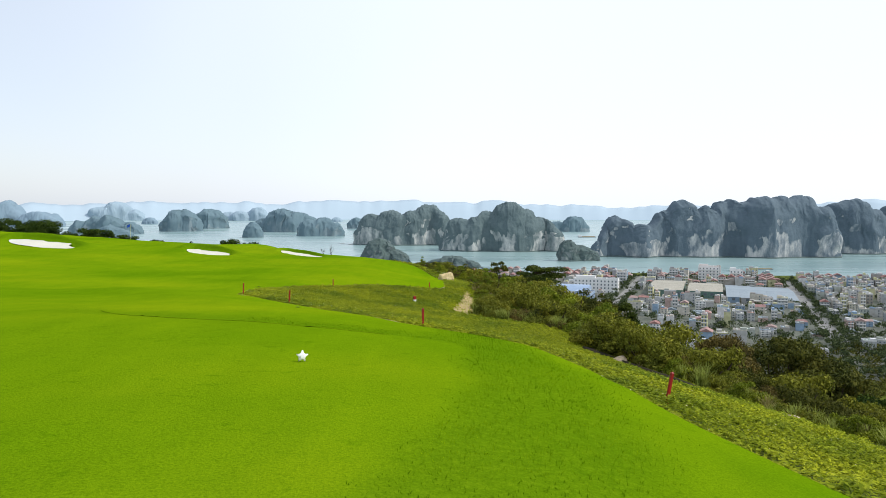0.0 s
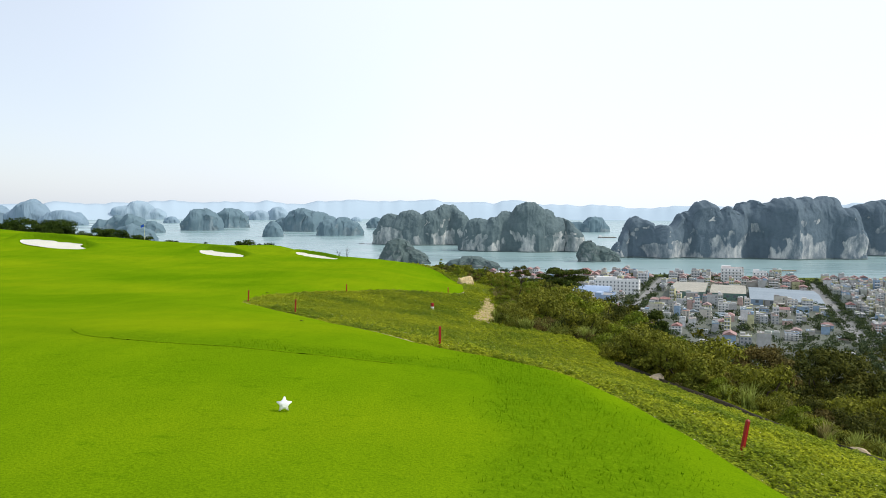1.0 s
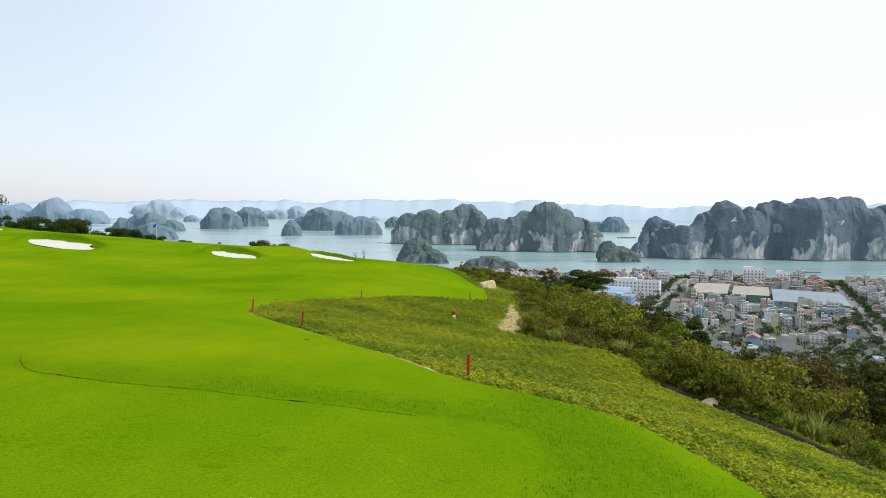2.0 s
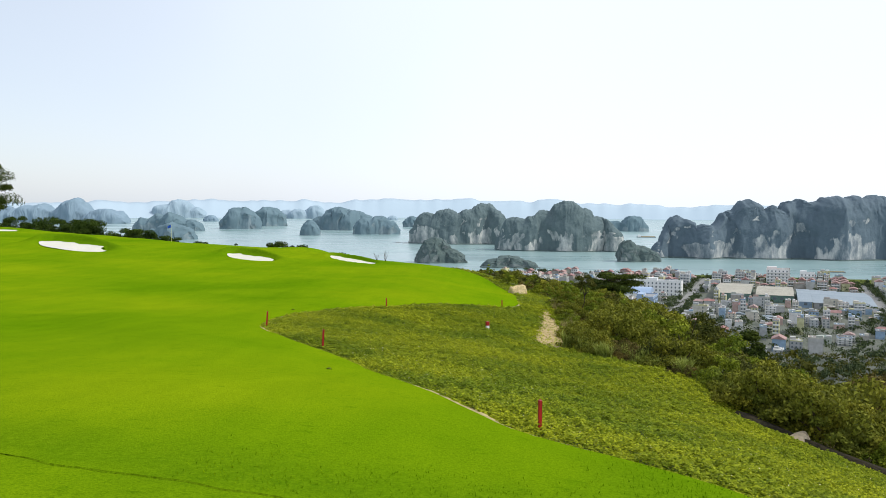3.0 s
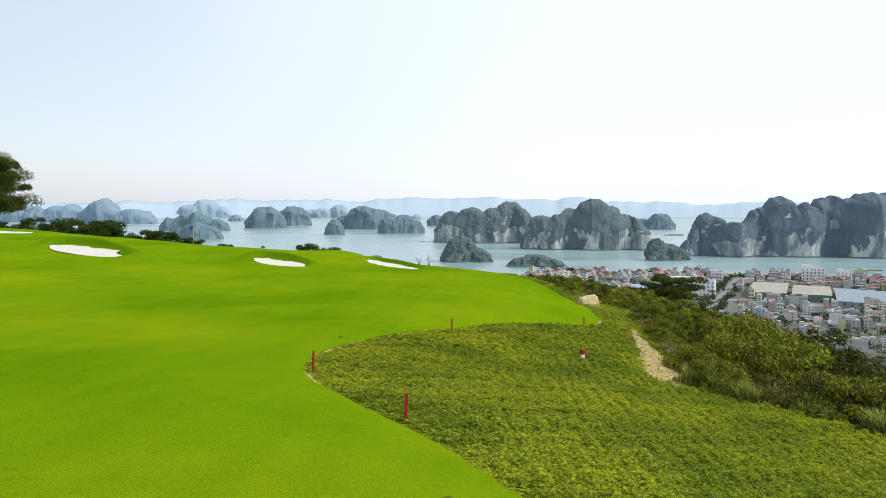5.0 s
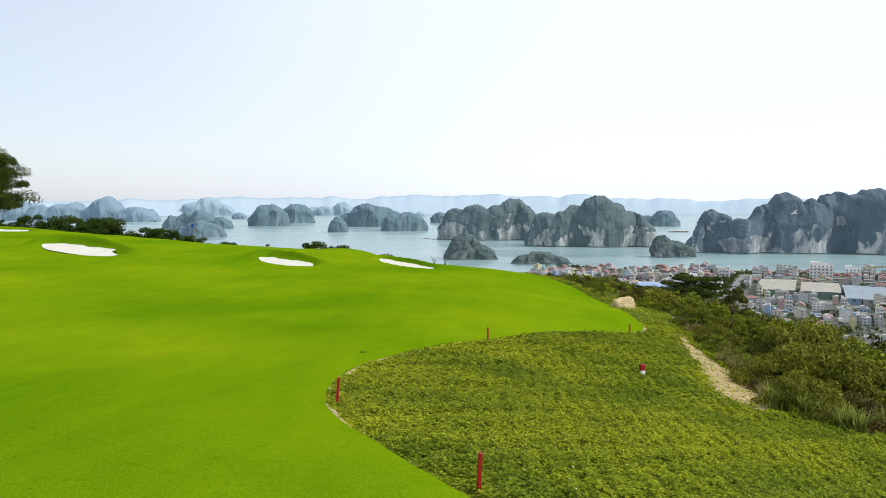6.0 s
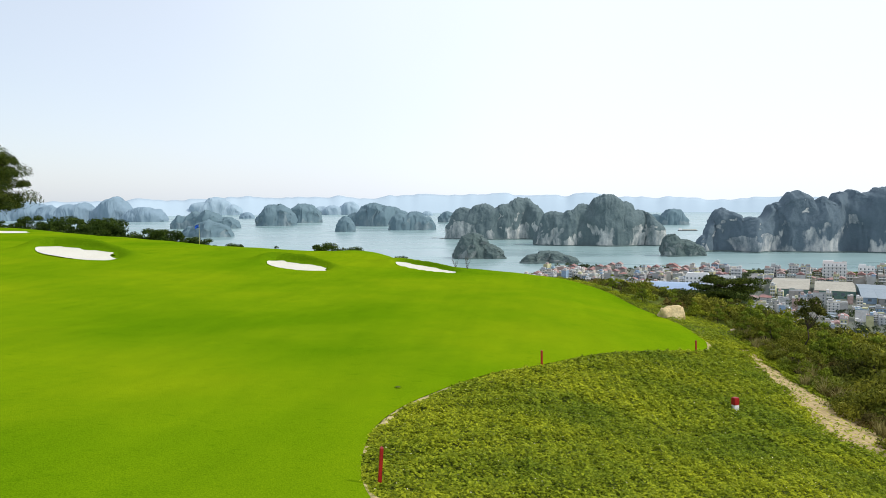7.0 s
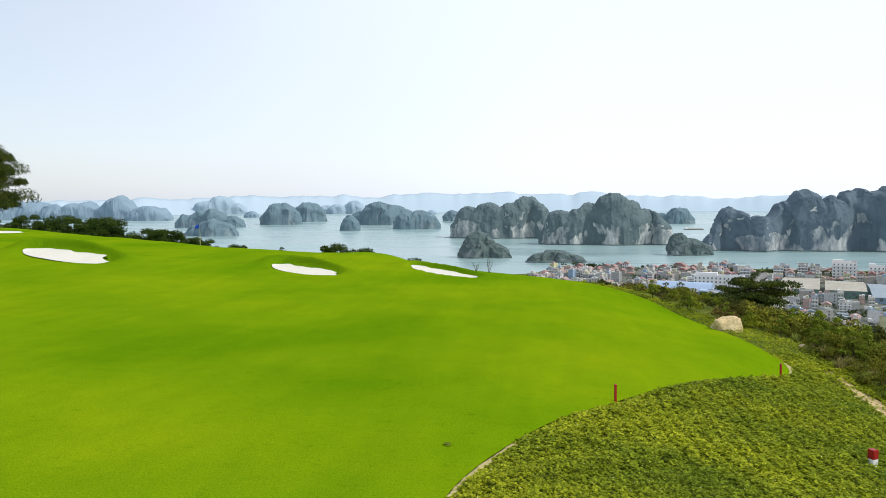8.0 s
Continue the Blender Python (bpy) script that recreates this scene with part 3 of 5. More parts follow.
def island(dist, tone, peaks, seed):
    """A limestone island: domes grown together along a crest, steep flanks, weathered in three dimensions."""
    deep, top = max(w for _, _, w in peaks), max(h for _, h, _ in peaks)
    x0, x1 = min(x - w * 1.42 for x, _, w in peaks), max(x + w * 1.42 for x, _, w in peaks)
    step = max((x1 - x0) / 230, 1.4 if tone == 0 else 2.4)
    xs = np.arange(x0, x1 + step, step)
    total, soft = np.zeros(xs.shape), 3.0
    jog = 0.08 * deep * waves(xs, 0 * xs, deep * 0.8, seed + 7)
    for px, h, w in peaks:
        dome = h * np.maximum(1 - np.clip(np.abs(xs + jog - px) / (w * 1.3), 0, 1) ** 2.2, 0) ** 0.60
        total += np.exp(dome / soft) - 1
    crest = soft * np.log1p(total)
    crest = crest * (1 + (0.5 if tone == 0 else 0.25) * 0.035 * waves(xs, 0 * xs, deep * 0.35, seed + 10) + 0.012 * waves(xs, 0 * xs, deep * 0.12, seed + 12))
    bulge, drift, weight = np.zeros(xs.shape), np.zeros(xs.shape), np.full(xs.shape, 1e-6)
    for k, (px, h, w) in enumerate(peaks):
        near = np.clip(1 - np.abs(xs + jog - px) / (w * 1.38), 0, 1)
        bulge += (w * np.sqrt(near * (2 - near))) ** 4
        drift += near * 0.42 * deep * math.sin(seed * 1.3 + k * 2.4)
        weight += near
    half = bulge ** 0.25 * (1.0 + 0.10 * waves(xs, 0 * xs, deep * 1.6, seed + 8))
    half = half * np.clip(crest / (0.25 * top), 0.0004, 1) ** 0.5
    sway = drift / weight
    rows = 52 if tone == 0 else 24
    verts = []
    for t in np.linspace(0, math.pi, rows + 1):
        c, s = math.cos(t), math.sin(t)
        y = -math.copysign(abs(c) ** 0.62, c) * half + sway
        z = crest * max(s, 0) ** 0.60 - 2.0 - 3.0 * (crest < 0.5)
        verts.append(np.stack([xs, y, z], -1))
    V = np.array(verts).reshape(-1, 3)
    big, small = deep * 0.55, deep * 0.20
    rough = (0.24, 0.07, 0.08) if deep < 25 and tone == 0 else ((0.13, 0.025, 0.035), (0.22, 0.04, 0.07), (0.18, 0.02, 0.05), (0.16, 0.02, 0.04))[tone]
    off = Vector((seed * 7.3, seed * 3.1, seed * 1.7))
    for i in range(len(V)):
        p = Vector(V[i])
        if p.z < -1.5:
            continue
        flute = Vector((p.x / small, p.y / small, p.z / (small * 5))) + off
        d = noise.noise_vector(p / big + off) * deep * rough[0] + noise.noise_vector(flute) * deep * rough[1] + noise.noise_vector(p / (small * 0.35) + off) * deep * rough[2]
        if tone == 0:      # crowns of the trees on top
            d += noise.noise_vector(p / 5.5 + off) * 1.2
        V[i] += (d.x, d.y, d.z * (0.45 if tone == 0 else 0.85))
    V[:, 1] += dist + deep * 0.5
    n = len(xs)
    faces = [(a * n + b, a * n + b + 1, (a + 1) * n + b + 1, (a + 1) * n + b) for a in range(rows) for b in range(n - 1)]
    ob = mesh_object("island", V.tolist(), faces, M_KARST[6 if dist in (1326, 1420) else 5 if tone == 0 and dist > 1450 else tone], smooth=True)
    if tone == 0:
        lines = [np.stack([xs, sway - half * k + dist + deep * 0.5, 0 * xs + z], -1)[(crest > 1.0)] for k, z in ((1.10, -1.0), (1.06, 1.6), (0.9, 2.4))]
        m = len(lines[0])
        ledge = [(a * m + b, a * m + b + 1, (a + 1) * m + b + 1, (a + 1) * m + b) for a in range(2) for b in range(m - 1)]
        mesh_object("shore_ledge", np.concatenate(lines).tolist(), ledge, M_KARST[0], ob, "dark tide-washed rock ledge")
    words = ["steep limestone island with dark scrub and pale bare cliffs", "small limestone island tinted blue-grey with painted haze",
             "pale hazy limestone island far out in the bay", "faint pale island on the hazy horizon"][tone]
    return tagged(ob, words, "island", "islands in the bay")


for i, (dist, tone, peaks) in enumerate(ISLANDS):
    island(dist, tone, peaks, 20 + i * 11)


def far_range(dist, base, swing, tone, seed, label):
    """Hills along the horizon, in an arc round the bay."""
    turn = np.linspace(radians(-44), radians(44), 420)
    xs = dist * turn
    out = np.array([-220.0, -150, -70, 0, 90])
    prof = np.array([0.0, 0.42, 0.80, 1.0, 0.0])
    ridge = base + swing * waves(xs, 0 * xs, 1500, seed) + swing * 0.4 * waves(xs, 0 * xs, 420, seed + 1) + swing * 0.22 * waves(xs, 0 * xs, 150, seed + 2)
    ridge = np.maximum(ridge, -3)
    verts = [((dist + d) * math.sin(a), (dist + d) * math.cos(a), p * r - 3) for d, p in zip(out, prof) for a, r in zip(turn, ridge)]
    n = len(xs)
    faces = [(a * n + b, a * n + b + 1, (a + 1) * n + b + 1, (a + 1) * n + b) for a in range(4) for b in range(n - 1)]
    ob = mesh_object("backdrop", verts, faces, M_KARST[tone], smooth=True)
    tagged(ob, label, "hills", kind="structure")


far_range(4800, 100, 30, 4, 71, "faint range of hills along the horizon, paled with painted haze")
far_range(4330, 6, 60, 3, 83, "low hills with gaps before the horizon, paled with painted haze")


# ---- plants ----
def fast_mesh(name, verts, sides, mat):
    """A mesh of loose polygons that all have the same number of sides; verts in order."""
    verts = np.asarray(verts, np.float32).reshape(-1, 3)
    n = len(verts) // sides
    me = bpy.data.meshes.new(name)
    me.vertices.add(len(verts))
    me.vertices.foreach_set("co", verts.ravel())
    me.loops.add(len(verts))
    me.loops.foreach_set("vertex_index", np.arange(len(verts), dtype=np.int32))
    me.polygons.add(n)
    me.polygons.foreach_set("loop_start", np.arange(0, len(verts), sides, dtype=np.int32))
    me.polygons.foreach_set("loop_total", np.full(n, sides, np.int32))
    me.materials.append(mat)
    me.update(calc_edges=True)
    return me


def leaves_at(rng, centres, length, width, upright=0.5):
    """Pointed leaves with random bearings round the given centres."""
    n = len(centres)
    th = rng.uniform(0, 2 * np.pi, n)
    tilt = rng.normal(0.0, upright, n)
    a = np.stack([np.cos(th) * np.cos(tilt), np.sin(th) * np.cos(tilt), np.sin(tilt)], -1)
    side = np.stack([-np.sin(th), np.cos(th), rng.normal(0, 0.3, n)], -1)
    L = (length * rng.uniform(0.65, 1.3, n))[:, None]
    W = (width * rng.uniform(0.65, 1.3, n))[:, None]
    return np.stack([centres - a * L / 2 + side * W / 2, centres - a * L / 2 - side * W / 2, centres + a * L / 2], 1)


def clump_leaves(rng, cents, radii, per, leaf, squash=0.8):
    """Leaves lying on the skins of uneven clumps, so that light models each clump."""
    n = len(cents) * per
    d = rng.normal(0, 1, (n, 3))
    d[:, 2] = np.abs(d[:, 2]) * 1.1 - 0.35
    d /= np.linalg.norm(d, axis=1)[:, None]
    r = np.repeat(radii, per) * rng.uniform(0.55, 1.12, n)
    pos = np.repeat(cents, per, 0) + d * r[:, None] * np.array([1, 1, squash])
    nor = d + rng.normal(0, 0.55, (n, 3))
    nor /= np.linalg.norm(nor, axis=1)[:, None]
    a = np.cross(nor, rng.normal(0, 1, (n, 3)))
    a /= np.linalg.norm(a, axis=1)[:, None] + 1e-9
    b = np.cross(nor, a)
    L = (leaf * rng.uniform(0.6, 1.35, n))[:, None]
    pos[:, 2] = np.maximum(pos[:, 2], 0.03)
    return np.stack([pos - a * L / 2 + b * L * 0.36, pos - a * L / 2 - b * L * 0.36, pos + a * L * 0.6], 1)


def tube(bm, pts, radii, sides=6):
    rings = []
    for i, (p, r) in enumerate(zip(pts, radii)):
        p = Vector(p)
        d = (Vector(pts[min(i + 1, len(pts) - 1)]) - Vector(pts[max(i - 1, 0)])).normalized()
        u = d.orthogonal().normalized()
        v = d.cross(u)
        rings.append([bm.verts.new(p + r * (math.cos(2 * math.pi * k / sides) * u + math.sin(2 * math.pi * k / sides) * v)) for k in range(sides)])
    for a, b in zip(rings, rings[1:]):
        for k in range(sides):
            bm.faces.new((a[k], a[(k + 1) % sides], b[(k + 1) % sides], b[k]))
    bm.faces.new(rings[-1])


def bend_path(rng, start, end, n, wobble):
    s, e = np.array(start, float), np.array(end, float)
    pts = [s + (e - s) * t for t in np.linspace(0, 1, n)]
    for k in range(1, n - 1):
        pts[k] = pts[k] + rng.normal(0, wobble, 3)
    return [tuple(p) for p in pts]


def make_shrub(seed, mat, label, radius, tall, clusters, per, leaf_size, stem_base=0.15, category="shrub", name="shrub", flat=0.75):
    """A shrub or small tree: several stems, foliage in separate uneven clumps."""
    rng = np.random.RandomState(seed)
    top = tagged(new(name), label, category, "scrub on the slope")
    cents, stems = [], bmesh.new()
    for k in range(clusters):
        a, r = rng.uniform(0, 2 * np.pi), radius * math.sqrt(rng.uniform(0, 1))
        lift = (1 - (r / radius) ** 2 * 0.6) * rng.uniform(0.30, 0.88)
        c = np.array([r * math.cos(a), r * math.sin(a), tall * lift])
        cents.append(c)
        if k < 9:
            s0 = (0.1 * radius * rng.normal(), 0.1 * radius * rng.normal(), 0)
            tube(stems, bend_path(rng, s0, c, 5, 0.05 * tall), [0.022 * tall, 0.018 * tall, 0.014 * tall, 0.009 * tall, 0.004 * tall], 5)
    cents = np.array(cents)
    radii = radius * rng.uniform(0.20, 0.42, clusters) / math.sqrt(clusters / 18.0)
    part("trunk", stems, M_BARK, top)
    crown = new("foliage", fast_mesh("foliage", clump_leaves(rng, cents, radii, per, leaf_size, flat), 3, mat))
    crown.parent = top
    return top


def make_grass_clump(seed, label, blades, tall, mat=None):
    """A tuft of long arching blades."""
    rng = np.random.RandomState(seed)
    quads = []
    for k in range(blades):
        a, lean = rng.uniform(0, 6.283), rng.uniform(0.15, 0.9)
        h, w = tall * rng.uniform(0.6, 1.1), rng.uniform(0.020, 0.034) * tall
        base = np.array([rng.normal(0, 0.10), rng.normal(0, 0.10), 0]) * tall
        d, s = np.array([math.cos(a), math.sin(a), 0]), np.array([-math.sin(a), math.cos(a), 0])
        line = [base + d * lean * h * 0.7 * t * t + np.array([0, 0, h * (t - 0.35 * lean * t * t)]) for t in (0, 0.4, 0.75, 1.0)]
        for i, (p, q) in enumerate(zip(line, line[1:])):
            w0, w1 = w * (1 - 0.3 * i), w * (1 - 0.3 * (i + 1)) * (0.2 if i == 2 else 1)
            quads.append([p - s * w0, p + s * w0, q + s * w1, q - s * w1])
    return tagged(new("grass_clump", fast_mesh("grass_clump", np.array(quads), 4, mat or M_BLADE)), label, "grass", "grass clumps on the slope")


def make_pine(seed, label, tall, spread, pads, per, lean=0.0, low=0.55, flare=-0.45, squash=0.62):
    """A wind-shaped pine: a bare leaning trunk, spreading limbs, flat pads of needles."""
    rng = np.random.RandomState(seed)
    top = tagged(new("pine_tree"), label, "tree")
    bm = bmesh.new()
    tip = (lean * tall, 0.0, tall * 0.93)
    spine = bend_path(rng, (0, 0, -0.3), tip, 7, 0.02 * tall)
    tube(bm, spine, [0.030 * tall * (1 - 0.12 * i) for i in range(7)], 8)
    part("trunk", bm, M_BARK, top)
    cents = []
    for k in range(pads):
        t = rng.uniform(low, 1.0)
        i = min(int(t * 6), 5)
        s0 = np.array(spine[i]) + (np.array(spine[i + 1]) - np.array(spine[i])) * (t * 6 - i)
        a, r = rng.uniform(0, 6.283), spread * rng.uniform(0.25, 1.0) * (0.925 - flare * 0.5 + flare * t)
        e = s0 + np.array([r * math.cos(a), r * math.sin(a), tall * rng.uniform(0.0, 0.10)])
        limb = bmesh.new()
        tube(limb, bend_path(rng, s0, e, 4, 0.03 * spread), [0.010 * tall, 0.007 * tall, 0.005 * tall, 0.002 * tall], 5)
        part("limb", limb, M_BARK, top)
        cents.append(e)
        cents.append(s0 + (e - s0) * 0.65 + np.array([0, 0, 0.02 * tall]))
    cents = np.array(cents)
    radii = spread * rng.uniform(0.16, 0.36, len(cents))
    ob = new("crown", fast_mesh("crown", clump_leaves(rng, cents, radii, per, 0.026 * spread + 0.13, squash), 3, M_NEEDLE))
    ob.parent = top
    return top


def stand(ob, x, y, turn=0.0, size=1.0, sink=0.05, copy=True, lean=0.0):
    m = pose(x, y, float(height(x, y)) - sink, lean, 0, turn) @ Matrix.Diagonal((size, size, size, 1))
    if copy:
        return copy_thing(ob, m)
    ob.matrix_basis = m
    return ob


def drain_line(y):
    return glide(y, [-14, 10, 20, 30, 36, 40, 42.5, 45], [17.8, 15.9, 15.2, 14.6, 13.8, 11.6, 9.7, 8.4])


# creeping ground cover between the mown grass and the scrub
def track_left(y):
    return glide(y, [59.4, 61, 63, 67, 72, 78, 80], [1.55, 0.75, 0.75, 1.3, 1.65, 2.2, 2.4])


def track_right(y):
    return glide(y, [59.4, 61, 63, 67, 70, 74, 78, 80], [1.9, 2.6, 3.1, 3.2, 3.1, 2.8, 2.45, 2.4])


def in_path(x, y):
    ragged = 0.35 * waves(x, y, 1.6, 77) + 0.25 * waves(x, y, 0.6, 78)
    return (y > 59.4) & (y < 80) & (x > track_left(y) + ragged) & (x < track_right(y) + 0.2 + ragged)


def verge(y):
    """Width of the dry margin between mown grass and creeping plants."""
    y = np.asarray(y, float)
    w = -0.16 + 0.16 * np.maximum(0.0, waves(y, 0 * y, 7, 31)) + 0.16 * np.maximum(0.0, waves(y, 0 * y, 1.9, 32))
    w = w * 1.6 + 0.15 * waves(y, 0 * y, 0.75, 33)
    return w + 0.30 * np.exp(-((y - 47) / 2.2) ** 2) + 0.50 * np.exp(-((y - 77.5) / 2.4) ** 2) + 0.50 * np.exp(-((y - 30.8) / 4.6) ** 2) + 0.27 * np.exp(-((y - 57) / 5) ** 2)


def ground_cover(count):
    rng = np.random.RandomState(4)
    n = int(count)
    y = np.concatenate([rng.uniform(15, 58, int(n * 0.62)), rng.uniform(58, 82, int(n * 0.18)), rng.uniform(82, 126, int(n * 0.08)), rng.uniform(-14, 15, int(n * 0.12))])
    lo, hi = fairway_edge(y) - 0.05 + np.maximum(verge(y), 0) * 0.75, cover_edge(y) + 0.4
    x = lo + (hi - lo) * rng.uniform(0, 1, len(y))
    keep = rng.uniform(0, 1, len(y)) < np.clip((hi - lo) / 20.0, 0.25, 1.0)
    keep &= ~(in_path(x, y) & (rng.uniform(0, 1, len(y)) > 0.06)) & ~((y < 45.2) & (np.abs(x - drain_line(y)) < 0.5))
    keep &= rng.uniform(0, 1, len(y)) > 0.35 * (waves(x, y, 5.5, 12) + 0.4 * waves(x, y, 1.6, 15) < -0.42)
    x, y = x[keep], y[keep]
    tuft = np.clip(0.5 + 0.45 * waves(x, y, 1.7, 8) + 0.40 * waves(x, y, 0.62, 9) + 0.35 * waves(x, y, 0.27, 10), 0.05, 1.6)
    edge = smooth_step(0.0, 0.5, x - fairway_edge(y))
    edge = edge * np.where(y < 46, smooth_step(0.4, 1.6, np.abs(x - drain_line(y))), 1.0)
    z = height(x, y) + 0.015 + tuft ** 1.4 * (0.05 + 0.20 * edge) * rng.uniform(0.45, 1.0, len(y)) ** 0.7
    pos = np.stack([x, y, z], -1)
    size = np.where((y > 15) & (y < 58), 0.078, 0.112)
    ob = new("ground_cover", fast_mesh("ground_cover", leaves_at(rng, pos, size, size * 0.78, 0.34), 3, M_COVER))
    tagged(ob, "dense creeping plants with small glossy green leaves", "ground cover", kind="stuff")
    k = rng.choice(len(pos), 2200, replace=False)
    ob = new("small_flowers", fast_mesh("small_flowers", leaves_at(rng, pos[k] + [0, 0, 0.03], 0.032, 0.03, 0.2), 3, M_FLOWER))
    tagged(ob, "tiny pale yellow flowers scattered over the creeping plants", "flowers", kind="stuff")


ground_cover(1450000)


# scrub on the slope below the ground cover
KINDS = [
    make_shrub(101, M_SCRUB[0], "olive green scrub bush on the dry slope", 1.5, 1.9, 26, 160, 0.105),
    make_shrub(102, M_SCRUB[1], "leafy green bush on the slope below the fairway", 1.3, 1.8, 24, 160, 0.11),
    make_shrub(103, M_SCRUB[2], "dark dense bush on the slope", 1.8, 2.4, 28, 170, 0.115),
    make_shrub(104, M_SCRUB[3], "dry brownish bush with thin twigs", 1.3, 1.6, 24, 130, 0.09),
    make_shrub(105, M_SCRUB[1], "small bright green broadleaf tree on the slope", 1.5, 3.4, 24, 120, 0.16, category="tree", name="small_tree", flat=0.9),
    make_shrub(106, M_SCRUB[2], "dark spreading tree with sparse brownish foliage", 2.6, 4.6, 44, 150, 0.16, category="tree", name="dark_tree", flat=0.7),
    make_shrub(107, M_SCRUB[0], "low mound of mixed olive scrub", 1.7, 1.2, 26, 150, 0.10),
    make_grass_clump(108, "clump of long pale green grass", 90, 1.1),
]
TALL = [1.9, 1.8, 2.4, 1.6, 3.4, 4.6, 1.2, 1.0]


def bake(name, rows, label, category):
    """Many plants joined into one object of foliage: rows of (source foliage, matrix)."""
    mats = []
    verts, index = [], []
    for src, m in rows:
        mat = src.data.materials[0]
        if mat not in mats:
            mats.append(mat)
        co = np.empty(len(src.data.vertices) * 3, np.float32)
        src.data.vertices.foreach_get("co", co)
        co = co.reshape(-1, 3, 3)[::4]
        mid = co.mean(1, keepdims=True)
        co = (mid + (co - mid) * 1.75).reshape(-1, 3)
        a = np.array(m)
        verts.append(co @ a[:3, :3].T.astype(np.float32) + a[:3, 3].astype(np.float32))
        index.append(np.full(len(co) // 3, mats.index(mat), np.int32))
    me = fast_mesh(name, np.concatenate(verts), 3, mats[0])
    for mat in mats[1:]:
        me.materials.append(mat)
    me.polygons.foreach_set("material_index", np.concatenate(index))
    return tagged(new(name, me), label, category, kind="stuff")


def plant_slope():
    rng = np.random.RandomState(9)
    spots, used, rest = [], [False] * len(KINDS), []
    for y in np.arange(-12, 140, 1.9):
        off = 0.7
        while off < (26 if y < 90 else 44):
            yy = y + rng.uniform(-0.7, 0.7)
            x = float(cover_edge(yy)) + off + rng.uniform(-0.5, 0.5)
            spots.append((x, yy, off))
            off += 1.15 + off * 0.16 + (0.7 if y > 80 else 0.0)
    for x, y, off in spots:
        if off < 2.6:
            kind = rng.choice([7, 6, 3, 0, 1], p=[0.36, 0.18, 0.18, 0.14, 0.14])
            want = rng.uniform(0.55, 1.05)
        elif y < 49 and off < 7:
            kind = rng.choice([7, 6, 3, 0, 2], p=[0.44, 0.12, 0.20, 0.10, 0.14])
            want = rng.uniform(0.9, 1.7)
        elif y < 64:
            kind = rng.choice([0, 1, 2, 3, 6, 7, 4], p=[0.10, 0.05, 0.40, 0.32, 0.03, 0.06, 0.04])
            want = rng.uniform(0.8, 1.4)
        elif off < 7:
            kind = rng.choice([0, 1, 2, 3, 6, 7, 4], p=[0.22, 0.17, 0.18, 0.20, 0.09, 0.08, 0.06])
            want = rng.uniform(0.8, 1.3)
        else:
            kind = rng.choice([0, 1, 2, 4, 5, 3], p=[0.22, 0.15, 0.26, 0.12, 0.10, 0.15])
            want = rng.uniform(0.9, 1.6)
        if y > 74 and off < 5:
            want *= 0.72
        # the scrub's top is capped to fit the camera's view over the town
        room = 90 - math.hypot(x, y) * (0.060 + 0.225 * min(max(x, 0) / max(y, 1), 1)) - float(height(x, y)) - 1.5 * float(smooth_step(74, 112, y))
        size = min(want, rng.uniform(0.6, 1.15) * room / TALL[kind])
        if size < 0.4:
            continue
        ob = KINDS[kind]
        if kind != 7 and used[kind] and (off > 12 or y > 88):
            m = pose(x, y, float(height(x, y)) - 0.06, 0, 0, rng.uniform(0, 360)) @ Matrix.Scale(size * 1.1, 4)
            rest.append(([c for c in ob.children if c.name.startswith("foliage")][0], m))
            continue
        stand(ob, x, y, rng.uniform(0, 360), size, 0.06, copy=used[kind])
        used[kind] = True
    bake("scrub", rest, "thick mixed scrub covering the lower slope", "scrub")


plant_slope()


def make_broad_tree(seed, mat, label, tall, spread, clumps, per, leaf_size, low=0.5, taper=0.0):
    """A broad tree: a forked trunk, limbs to each clump, foliage in a wide uneven crown (taper 1: a cone)."""
    rng = np.random.RandomState(seed)
    top = tagged(new("tree"), label, "tree", "trees on the slope")
    bm = bmesh.new()
    fork = (0.03 * tall, 0.0, tall * low * 0.9)
    tube(bm, bend_path(rng, (0, 0, -0.3), fork, 5, 0.012 * tall), [0.024 * tall, 0.021 * tall, 0.018 * tall, 0.015 * tall, 0.012 * tall], 7)
    part("trunk", bm, M_BARK, top)
    cents, radii = [], []
    for k in range(clumps):
        a, q = rng.uniform(0, 6.283), rng.uniform(0, 1)
        wide = spread * ((1 - q) ** 0.8 * taper + (1 - taper) * math.sqrt(max(1 - (2 * q - 0.75) ** 2 * 0.62, 0.05)))
        r = wide * math.sqrt(rng.uniform(0.12, 1))
        e = np.array([fork[0] + r * math.cos(a), r * math.sin(a), tall * (low + (0.95 - low) * q)])
        if k < 14:
            bm = bmesh.new()
            tube(bm, bend_path(rng, fork if q > 0.3 else (0, 0, tall * low * 0.7), e, 4, 0.03 * spread), [0.009 * tall, 0.007 * tall, 0.005 * tall, 0.002 * tall], 5)
            part("limb", bm, M_BARK, top)
        cents.append(e)
        radii.append(spread * rng.uniform(0.16, 0.32))
    crown = new("foliage", fast_mesh("foliage", clump_leaves(rng, np.array(cents), np.array(radii), per, leaf_size, 0.75), 3, mat))
    crown.parent = top
    return top


